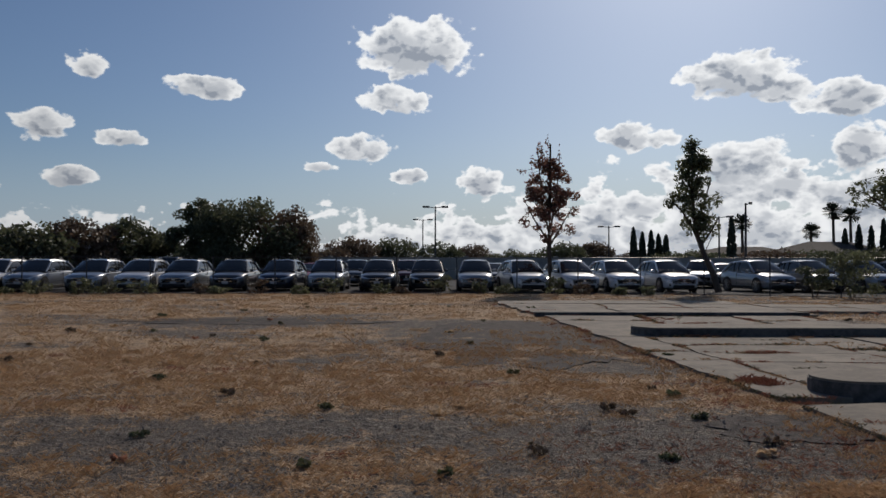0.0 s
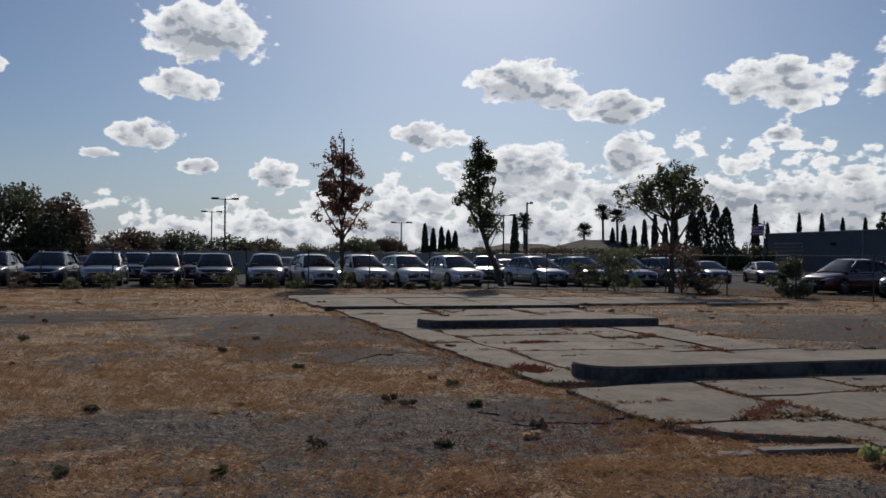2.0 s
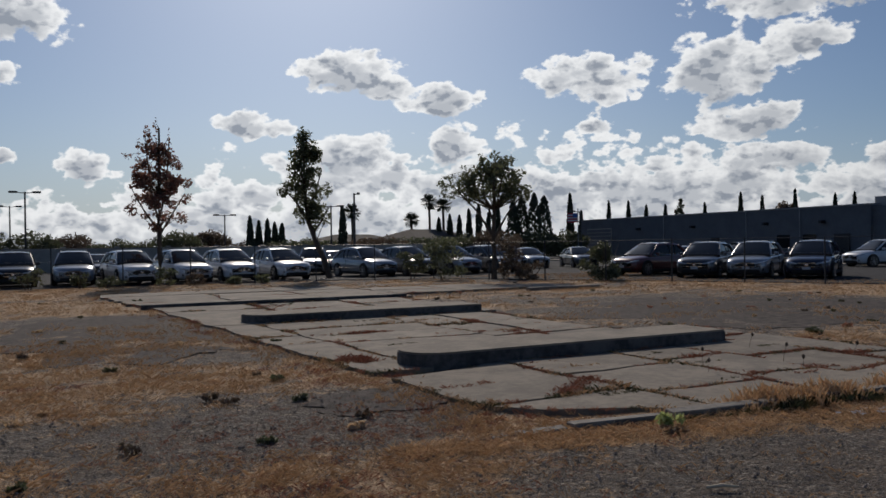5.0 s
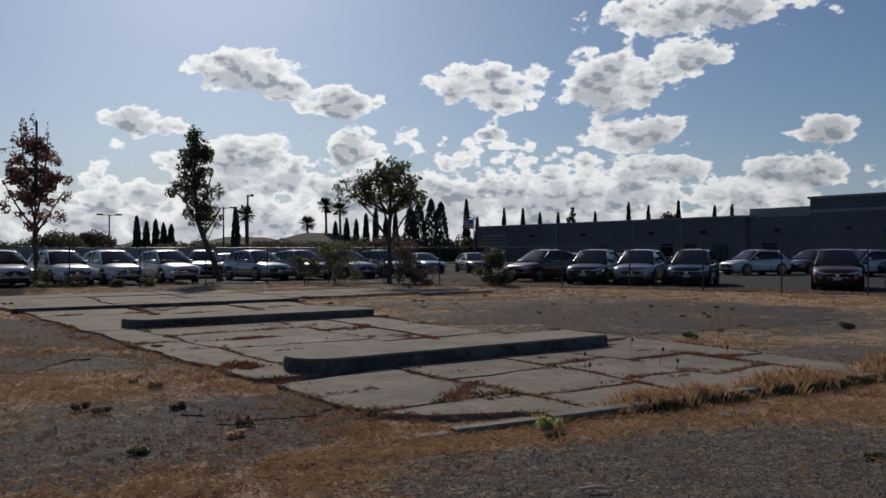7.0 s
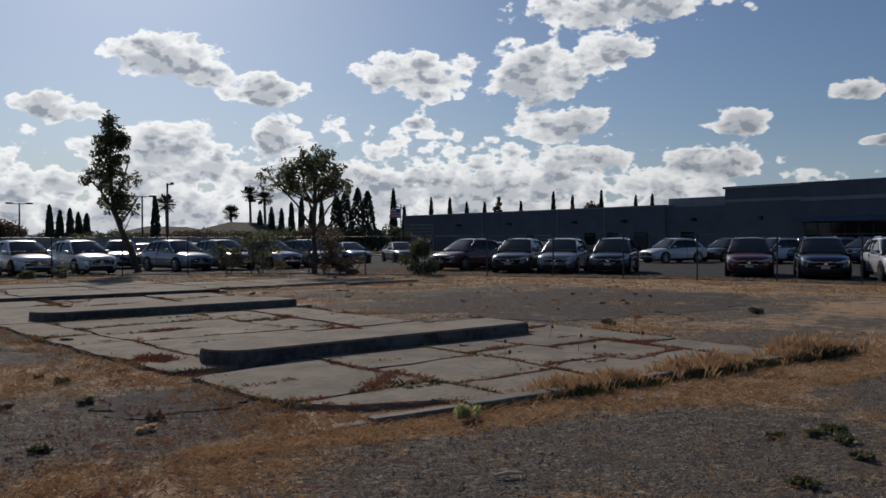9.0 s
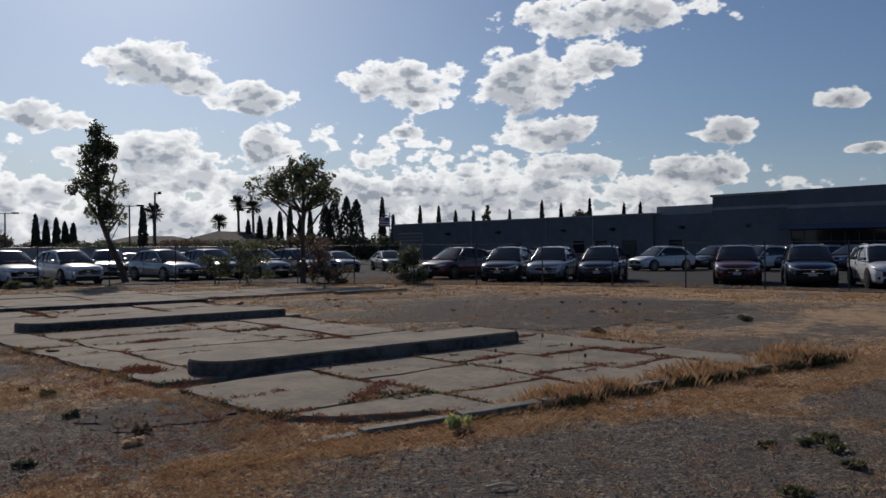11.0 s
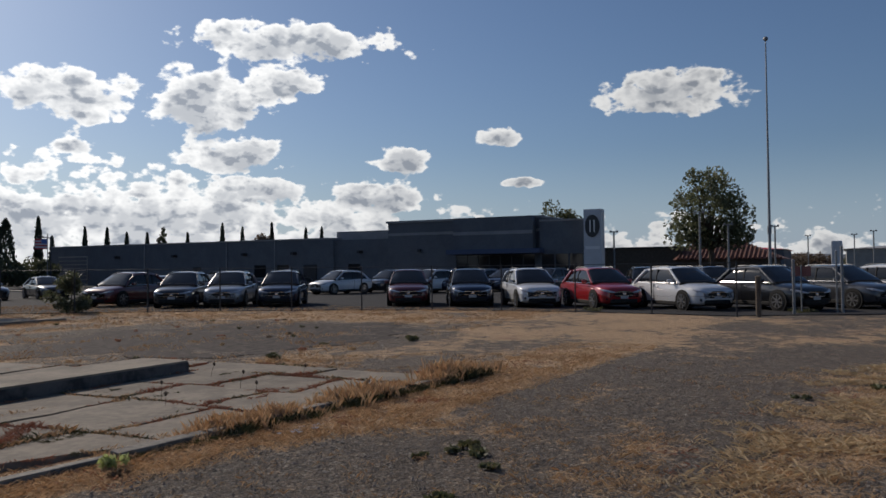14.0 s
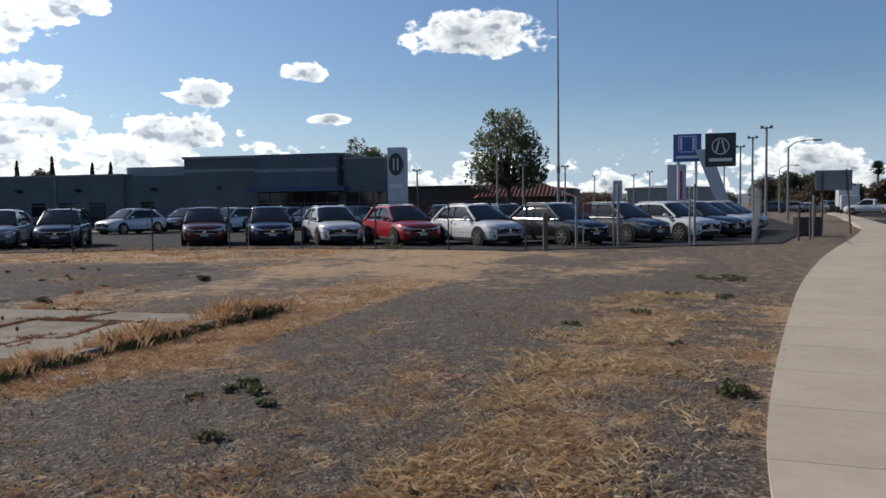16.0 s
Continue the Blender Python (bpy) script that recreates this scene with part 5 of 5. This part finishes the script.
b = [bm.verts.new(p) for p in ((-0.9, -0.7, -0.1), (-0.9, 0.1, -0.1), (1.55, 0.1, 6.3), (1.55, -0.7, 6.3), (-1.9 + 2.2, -0.7, 6.3), (0.3, 0.1, 6.3), (-2.3 + 0.3, -0.7, -0.1), (-2.0, 0.1, -0.1))]
for f in ((0, 1, 2, 3), (6, 4, 5, 7), (1, 7, 5, 2), (0, 3, 4, 6), (3, 2, 5, 4), (0, 6, 7, 1)):
    bm.faces.new([b[i] for i in f])
for v in bm.verts:
    v.co.x += 0.55
part("leaning_pylon", bm, PANEL, s2, "white leaning wedge pylon")
x, y = at_bearing(93.9, 78)
s3 = thing("price_pylon", pose(x, y, 0, 0, 0, -93.9), "pale pylon with a red stripe", "sign")
part("tower", boxes((-0.85, -0.3, -0.1, 0.85, 0.3, 5.2), bevel=0.03), PANEL, s3)
part("stripe", boxes((0.1, -0.33, 0.5, 0.5, -0.3, 4.6)), RED, s3)
x, y = at_bearing(90.0, 66)
s4 = thing("white_pylon", pose(x, y, 0, 0, 0, -90), "small rounded white pylon sign", "sign")
part("tower", boxes((-0.38, -0.2, -0.1, 0.38, 0.2, 3.5), bevel=0.12), PANEL, s4)
x, y = at_bearing(103.8, 47)
s5 = thing("yard_sign", pose(x, y, 0, 0, 0, -90), "back of a grey board sign on leaning timber posts", "sign")
part("board", boxes((-0.9, -0.04, 2.2, 0.9, 0.0, 3.25), bevel=0.01), STUCCO_LIGHT, s5)
part("post", tube(bmesh.new(), [(-0.55, -0.09, -0.1), (-0.55, -0.09, 3.2)], [0.05, 0.05], 8), WOOD, s5)
part("post", tube(bmesh.new(), [(0.85, -0.09, -0.1), (0.6, -0.09, 3.3)], [0.05, 0.05], 8), WOOD, s5)
s6 = thing("red_notice", pose(31.2, 1.0, 0, 0, 0, 90), "faded red notice board behind the fence", "sign")
part("board", boxes((-0.32, -0.02, 1.3, 0.32, 0.02, 1.65), bevel=0.01), NOTICE, s6)
part("stake", pole((0, 0.05, -0.05), (0, 0.05, 1.7), 0.025), GALV, s6)

# ---- distance: walls, sheds, houses ----
wall_far = thing("boundary_wall", Matrix(), "long pale block boundary wall behind the car lot", "wall", kind="structure")
for i in range(12):
    part("wall_bay", boxes((-14 + i * 4, 70, -0.1, -10.05 + i * 4, 70.25, 1.9), (-14.1 + i * 4, 69.95, -0.1, -13.75 + i * 4, 70.3, 2.05)), BLOCK, wall_far)


def shed(x, y, w, d, h, ridge, yaw, wall, roof, label):
    ob = thing("house", pose(x, y, 0, 0, 0, yaw), label, "house")
    part("wall", boxes((-w / 2, -d / 2, -0.1, w / 2, d / 2, h)), wall, ob)
    bm = bmesh.new()
    b = [bm.verts.new(p) for p in ((-w / 2 - 0.4, -d / 2 - 0.4, h), (w / 2 + 0.4, -d / 2 - 0.4, h), (w / 2 + 0.4, d / 2 + 0.4, h), (-w / 2 - 0.4, d / 2 + 0.4, h), (-w / 4, 0, ridge), (w / 4, 0, ridge))]
    for f in ((0, 1, 5, 4), (1, 2, 5), (2, 3, 4, 5), (3, 0, 4), (3, 2, 1, 0)):
        bm.faces.new([b[i] for i in f])
    part("roof", bm, roof, ob)
    return ob


shed(49, 100, 13, 9, 2.6, 4.1, 20, BLOCK, SHINGLE, "low house with a hipped brown roof")
shed(41, 108, 12, 8, 2.5, 3.6, 10, BLOCK, SHINGLE, "low house with a dark flat-pitched roof")
shed(-38, 84, 14, 9, 2.7, 3.9, -10, BLOCK, METAL_DARK, "low house half hidden by dark trees")
shed(150, -8, 24, 14, 4.2, 4.8, 0, BLOCK, STUCCO_LIGHT, "pale distant commercial building")
shed(150, 14, 20, 12, 4.4, 5.0, 0, STUCCO, RED, "distant shop with a red roof band")
truck = thing("box_truck", pose(*at_bearing(104.3, 120), 0, 0, 0, -10), "white box truck parked across the road", "truck")
part("box", boxes((-3.5, -1.2, 0.9, 3.0, 1.2, 3.6), bevel=0.03), PANEL, truck)
part("cab", boxes((-5.4, -1.1, 0.5, -3.6, 1.1, 2.4), bevel=0.2), PANEL, truck)
for q in (-4.4, 1.2, 2.2):
    for sgn in (-1, 1):
        part("wheel", tube(bmesh.new(), [(q, sgn * 0.8, 0.48), (q, sgn * 1.12, 0.48)], [0.48, 0.48], 18), TYRE, truck)
for i, (az, d, c, k) in enumerate([(105.6, 110, "white", "pickup"), (107.2, 105, "silver", "suv"), (101.0, 130, "silver", "suv"), (101.9, 132, "white", "sedan"), (99.8, 128, "navy", "suv"), (103.2, 126, "grey", "suv")]):
    x, y = at_bearing(az, d)
    park(c, k, x, y, 20 + 60 * (i % 2))
bm = bmesh.new()
pts = [(math.sin(radians(a)) * 1700, math.cos(radians(a)) * 1700, 14 + 16 * (noise.noise(Vector((a * 0.11, 3, 0))) + 0.5)) for a in range(70, 125, 1)]
lo = [bm.verts.new((x, y, -5)) for x, y, z in pts]
hi = [bm.verts.new((x * 1.05, y * 1.05, z)) for x, y, z in pts]
for i in range(len(pts) - 1):
    bm.faces.new((lo[i], lo[i + 1], hi[i + 1], hi[i]))
tagged(part("backdrop", bm, material("far_hills", (0.16, 0.18, 0.21), 1.0, dark=(0.13, 0.15, 0.18), scale=0.01)), "hazy blue-grey hills on the horizon", "hills", kind="structure")

a_x, a_y = at_bearing(37.0, 96)
banner = thing("flag_on_pole", pose(a_x, a_y, 0, 0, 0, -37), "small striped flag hanging from a slim pole", "flag")
part("pole", pole((0, 0, -0.1), (0, 0, 6.0), 0.05), GALV, banner)
for i in range(7):
    part("stripe", boxes((-1.25, -0.015, 4.3 + i * 0.16, -0.06, 0.015, 4.46 + i * 0.16)), RED if i % 2 == 0 else PANEL, banner)
part("canton", boxes((-0.6, -0.03, 4.9, -0.055, 0.03, 5.42)), BLUE, banner)

# ---- weeds, dry grass, stones ----


def blades(rng, roots, heights, lean, width):
    """Grass blades as slim bent strips: roots (n, 3), heights (n)."""
    n = len(roots)
    t = rng.uniform(0, 6.2832, n)
    out = np.stack([np.cos(t), np.sin(t), np.zeros(n)], 1)
    side = np.stack([-np.sin(t), np.cos(t), np.zeros(n)], 1) * (width * rng.uniform(0.6, 1.3, n))[:, None]
    h = heights[:, None]
    bend = (lean * rng.uniform(0.2, 1.6, n))[:, None] * h
    up = np.array([[0, 0, 1.0]])
    p0, p1, p2 = roots, roots + out * bend * 0.3 + up * h * 0.6, roots + out * bend + up * h * 0.95
    v = np.stack([p0 - side, p0 + side, p1 + side * 0.8, p2, p1 - side * 0.8], 1).reshape(-1, 3)
    k = np.arange(n)[:, None] * 5
    return v.tolist(), (k + np.array([[0, 1, 2, 3, 4]])).tolist()


def tufts(name, spots, per, spread, height, lean, width, mat, label, seed):
    """Many tufts joined: spots are (x, y, z, scale)."""
    rng = np.random.default_rng(seed)
    s = np.repeat(np.array(spots), per, axis=0)
    n = len(s)
    r, t = np.sqrt(rng.random(n)) * spread * s[:, 3], rng.uniform(0, 6.2832, n)
    roots = np.stack([s[:, 0] + r * np.cos(t), s[:, 1] + r * np.sin(t), s[:, 2] - 0.015], 1)
    v, f = blades(rng, roots, height * s[:, 3] * rng.uniform(0.4, 1.25, n), lean, width)
    return tagged(mesh_object(name, v, f, mat), label, "grass", kind="stuff")


def on_slab(x, y):
    return (left_edge(y) - 0.1 < x < right_edge(y) + 0.1 and kerb_y(x) - 0.05 < y < 23.6 and y > 6.3 - 0.7 * (x - 4.2)) or (2.3 < x < 19.4 and 23.6 <= y < 32 and not (x > 11.3 and (y < 25.3 or y > 29)))


rs = random.Random(5)
near, far_spots, rust = [], [], []
# open lot: denser close to the eye, following the grass mask
while len(near) < 8200:
    d = 3.2 + 13 * rs.random() ** 1.35
    a = radians(rs.uniform(-34, 104))
    x, y = d * math.sin(a), d * math.cos(a) - 0.3
    g = grass_at(x, y)
    if on_slab(x, y) or rs.random() > g ** 1.5 + 0.03 or y < -0.9 - 0.2 * max(x - 4, 0):
        continue
    (rust if fbm(x, y, 0.7, 31) > 0.28 else near).append((x, y, 0.0, rs.uniform(0.5, 1.2)))
while len(far_spots) < 8000:
    x, y = rs.uniform(-24, 31), rs.uniform(9, 39)
    if on_slab(x, y) or rs.random() > grass_at(x, y) ** 1.4 + 0.02:
        continue
    if y > 37.5 and x > 12:
        continue
    far_spots.append((x, y, 0.0, rs.uniform(0.6, 1.4)))
tufts("dry_grass", near, 14, 0.15, 0.04, 1.6, 0.0009, STRAW, "short straw-coloured dry grass on the lot", 1)
tufts("dry_grass", far_spots, 14, 0.22, 0.06, 1.2, 0.0025, STRAW, "straw-coloured dry grass farther across the lot", 2)
# joints of the forecourt and its broken edge
straw_j, rust_j, green_j = [], [], []
for side in JOINTS:
    for (x0, y0), (x1, y1) in zip(side, side[1:]):
        n = int(math.dist((x0, y0), (x1, y1)) / 0.055) + 1
        for k in range(n):
            u = k / n
            x, y = x0 + (x1 - x0) * u + rs.gauss(0, 0.03), y0 + (y1 - y0) * u + rs.gauss(0, 0.03)
            f = fbm(x, y, 0.8, 17)
            if f < -0.02 - (0.12 if y < 9.4 else 0) or y > 23.4 and rs.random() < 0.5:
                continue
            (rust_j if fbm(x, y, 1.1, 23) > 0.0 else straw_j if rs.random() < 0.45 else green_j).append((x, y, 0.03, rs.uniform(0.4, 1.0) * (1 + 1.4 * max(f, 0))))
for k in range(650):
    y = 6.2 + 17 * rs.random() ** 1.3
    x = left_edge(y) + rs.gauss(-0.18, 0.24)
    (rust_j if fbm(x, y, 0.9, 43) > 0.12 else straw_j).append((x, y, 0.0, rs.uniform(0.5, 1.2)))
for k in range(650):
    rust.append((rs.gauss(2.6, 1.2), rs.gauss(6.3, 0.9), 0.0, rs.uniform(0.4, 0.9)))
for k in range(110):
    u = rs.random()
    rust_j.append((5.2 + 0.9 * u + rs.gauss(0, 0.08), 6.9 + 0.75 * u + rs.gauss(0, 0.07), 0.03, rs.uniform(0.5, 1.1)))
for k in range(90):
    a = rs.uniform(0, 6.283)
    rust_j.append((4.25 + 0.3 * rs.random() * math.cos(a), 10.6 + 0.35 * rs.random() * math.sin(a), 0.03, rs.uniform(0.7, 1.8)))
# patches of weeds that run along cracks in the slabs
for k in range(80):
    x, y = rs.uniform(4.4, 10.8), rs.uniform(6.5, 23)
    if 9.2 < y < 10.6 or 16.9 < y < 18.3 or x > right_edge(y) - 0.3:
        continue
    bag, n, run_x = rs.choice([rust_j, straw_j, rust_j, green_j]), rs.randint(6, 16), rs.uniform(0.2, 0.7)
    for q in range(n):
        bag.append((x + rs.uniform(-run_x, run_x), y + rs.gauss(0, 0.04), 0.035, rs.uniform(0.4, 1.0)))
tufts("rust_weed_carpet", rust, 12, 0.10, 0.03, 1.5, 0.0011, RUST, "fine rust-red weeds spread over the gravel", 13)
tufts("rust_weed_carpet", rust_j, 14, 0.06, 0.045, 1.0, 0.0010, RUST, "rust-red dry weeds in the slab joints and gravel", 3)
tufts("joint_grass", straw_j, 12, 0.06, 0.05, 0.9, 0.0010, STRAW, "dry straw grass growing from the slab joints", 4)
tufts("joint_weed_carpet", green_j, 12, 0.06, 0.045, 0.9, 0.0012, WEED, "dull green weeds in the slab joints", 5)
# tall stand of dry grass along the front kerb
tall, fringe = [], []
for k in range(1000):
    x = rs.uniform(5.4, 12.2)
    tall.append((x, kerb_y(x) + rs.gauss(0.06, 0.14), 0.0, rs.uniform(0.3, 1.1) * (0.35 + 0.65 * step(5.6, 8.0, x)) * max(0.25, 0.85 + 1.3 * fbm(x, 1.0, 1.1, 61))))
while len(fringe) < 1700:
    x = 2.8 + 15 * rs.random() ** 1.2
    y = rs.uniform(track_edge(x) - 0.1, kerb_y(x) - 0.05 if x < 11.5 else kerb_y(x) + 0.9)
    if rs.random() < 0.75 + fbm(x, y, 1.3, 71):
        fringe.append((x, y, 0.0, rs.uniform(0.4, 1.1)))
tufts("tall_dry_grass", tall, 15, 0.13, 0.22, 0.4, 0.0007, TAWNY, "tall golden dry grass along the kerb", 6)
tufts("dry_grass", fringe, 12, 0.15, 0.04, 1.5, 0.0009, TAWNY, "short straw fringe in front of the kerb", 7)
low = [(x, kerb_y(x) - 0.16 + rs.gauss(0, 0.05), 0.0, q) for x, y, z, q in tall[::2]]
tufts("kerb_weed_carpet", low, 22, 0.11, 0.13, 0.6, 0.002, WEED, "dark green and brown weeds at the kerb foot", 8)
# strip of long bleached straw beside the pavement
bleached = []
for k in range(1500):
    x = 4.0 + 11.5 * rs.random() ** 1.3
    y = 0.22 - 0.14 * (x - 5) + rs.gauss(0, 0.55)
    if fbm(x, y, 1.1, 41) > 0.08:
        bleached.append((x, y, 0.0, rs.uniform(0.5, 1.2)))
tufts("bleached_straw", bleached, 20, 0.17, 0.055, 2.2, 0.0011, leaf_material("bleached_straw_blades", (0.72, 0.60, 0.42), (0.52, 0.40, 0.25), 0.5), "long bleached straw lying beside the pavement", 9)


def weed(x, y, r, h, mat, label, seed, n=150):
    """A leafy rosette weed, one thing."""
    rng = np.random.default_rng(seed)
    ob = thing("weed", pose(x, y, -0.015), label, "weed", "weeds on the lot")
    clumps = [(rng.uniform(-0.7, 0.7) * r, rng.uniform(-0.7, 0.7) * r, h * rng.uniform(0.25, 0.7), r * 0.35, r * 0.35, h * 0.35) for _ in range(7)]
    v, f = leaf_cloud(rng, clumps, n, min(0.04, 0.12 * r + 0.012))
    mesh_object("leaves", [(a, b, max(c, 0.0)) for a, b, c in v], f, mat, ob)
    bm = bmesh.new()
    for cx, cy, cz, *_ in clumps:
        tube(bm, [(0, 0, 0), (cx * 0.6, cy * 0.6, cz * 0.8), (cx, cy, cz)], [0.006, 0.004, 0.002], 4)
    part("stalk", bm, mat, ob)
    return ob


GREEN_W, DARK_W, RUST_W = "low dark green weed on the gravel", "dark shrivelled weed clump on the dry grass", "small rust-brown weed tuft on the gravel"
for i, (x, y, r, h) in enumerate([(16.93, 8.86, 0.32, 0.28), (7.11, 2.82, 0.30, 0.10), (30.2, 8.4, 0.7, 0.35), (7.66, -1.45, 0.26, 0.20), (18.4, -2.48, 0.75, 0.22), (12.7, -0.73, 0.24, 0.16), (15.0, -1.36, 0.22, 0.16),
                                  (14.9, -2.19, 0.25, 0.12), (5.58, 2.37, 0.17, 0.09), (6.61, 2.42, 0.16, 0.09), (11.5, 0.2, 0.16, 0.09), (10.0, -1.07, 0.16, 0.1), (6.72, 3.17, 0.12, 0.07), (31.4, 0.85, 0.9, 0.3), (12.6, 9.6, 0.3, 0.2)]):
    weed(x, y, r * 0.78, h * 0.5, WEED, GREEN_W, 300 + i, 260 if r > 0.25 else 120)
for i, (x, y) in enumerate([(-1.14, 6.38), (-0.08, 13.84), (-3.93, 11.02), (1.06, 11.66), (-7.1, 12.96), (1.91, 6.59), (0.04, 6.15), (1.84, 8.82), (2.84, 9.78), (-1.31, 8.86), (-2.66, 9.88), (-2.86, 7.47), (2.7, 8.29), (2.0, 8.57),
                            (-3.7, 16.3), (-8.14, 23.14), (-8.56, 18.38), (2.99, 26.8), (3.91, 13.62), (3.0, 7.2)]):
    weed(x, y, 0.06 + 0.005 * y, 0.035 + 0.004 * y, (WEED, LEAF_BROWN, LEAF_DARK)[i % 3], DARK_W, 340 + i)
rw = random.Random(77)
for i in range(96):
    while True:
        x, y = rw.uniform(-9, 24), rw.uniform(4.5, 30)
        if not on_slab(x, y) and abs(x) < y + 6:
            break
    weed(x, y, rw.uniform(0.05, 0.13), rw.uniform(0.03, 0.09), (LEAF_BROWN, RUST, WEED, STRAW)[i % 4], RUST_W if i % 4 < 2 else DARK_W, 400 + i, 90)
weed(5.25, 5.38, 0.15, 0.13, LIME, "pale lime-yellow weed against the kerb", 500, 160)
# seed heads standing over the slabs
for i, (x, y, h) in enumerate([(8.7, 6.7, 0.2), (9.2, 7.4, 0.24), (8.2, 7.9, 0.2), (9.9, 8.6, 0.22), (7.6, 7.2, 0.18), (10.4, 7.2, 0.2)]):
    ob = thing("seed_stalk", pose(x, y, 0.0), "thin brown seed stalk rising from a slab joint", "weed", "seed stalks")
    part("stalk", tube(bmesh.new(), [(0, 0, 0), (0.03, 0.01, h * 0.5), (0.02 + 0.05 * (i % 2), 0.0, h)], [0.004, 0.003, 0.002], 5), BARK, ob)
    bm = bmesh.new()
    bmesh.ops.create_icosphere(bm, subdivisions=1, radius=0.022, matrix=pose(0.02 + 0.05 * (i % 2), 0, h) @ Matrix.Diagonal((1, 1, 1.5, 1)))
    part("seed_head", bm, BARK, ob)

# loose stones on the gravel track
rng = np.random.default_rng(6)
verts, faces = [], []
ICO = [(0, 0, 1), (0.9, 0, 0.1), (0.2, 0.8, 0), (-0.7, 0.5, 0.1), (-0.8, -0.5, 0), (0.3, -0.9, 0.1), (0, 0, -0.5)]
ICF = [(0, 1, 2), (0, 2, 3), (0, 3, 4), (0, 4, 5), (0, 5, 1), (6, 2, 1), (6, 3, 2), (6, 4, 3), (6, 5, 4), (6, 1, 5)]
placed = 0
while placed < 26000:
    d, a = 3.3 + 11 * rng.random() ** 1.6, radians(rng.uniform(-33, 103))
    x, y = d * math.sin(a), d * math.cos(a) - 0.3
    if on_slab(x, y) or y < -0.95 - 0.2 * max(x - 4, 0) or rng.random() < grass_at(x, y) * 0.9:
        continue
    s, t = 0.005 + 0.019 * rng.random() ** 3, rng.uniform(0, 6.28)
    k = len(verts)
    for px, py, pz in ICO:
        verts.append((x + s * (px * math.cos(t) - py * math.sin(t)), y + s * (px * math.sin(t) + py * math.cos(t)) * 0.8, s * pz * 0.6 - 0.004))
    faces += [(a1 + k, b1 + k, c1_ + k) for a1, b1, c1_ in ICF]
    placed += 1
tagged(mesh_object("gravel", verts, faces, material("gravel_stone", (0.30, 0.25, 0.21), 0.9, dark=(0.08, 0.064, 0.054), scale=9.0)), "loose grey gravel stones on the track", "gravel", kind="stuff")
stick = thing("stick", pose(4.23, 3.78, 0.01, 0, 0, -25), "bleached broken stick lying on the gravel", "stick")
part("shaft", tube(bmesh.new(), [(-0.11, 0, 0), (0, 0.01, 0.008), (0.11, 0, 0.0)], [0.012, 0.014, 0.009], 6), material("bleached_wood", (0.5, 0.42, 0.31), 0.9, dark=(0.4, 0.33, 0.24), scale=9), stick)
rl = random.Random(3)
litter = thing("litter", pose(7.24, 4.83, 0.0), "scattered scraps of white paper litter on the gravel", "litter")
for i in range(9):
    bm = bmesh.new()
    q = [(-0.04, -0.02, 0.004), (0.04, -0.02, 0.012), (0.045, 0.025, 0.004), (-0.035, 0.02, 0.018)]
    cx, cy = rl.uniform(-0.3, 0.3), rl.uniform(-0.12, 0.12)
    quad_panel(bm, [(x + cx, y + cy, z) for x, y, z in q], 0.002)
    part("scrap", bm, PLATE, litter)
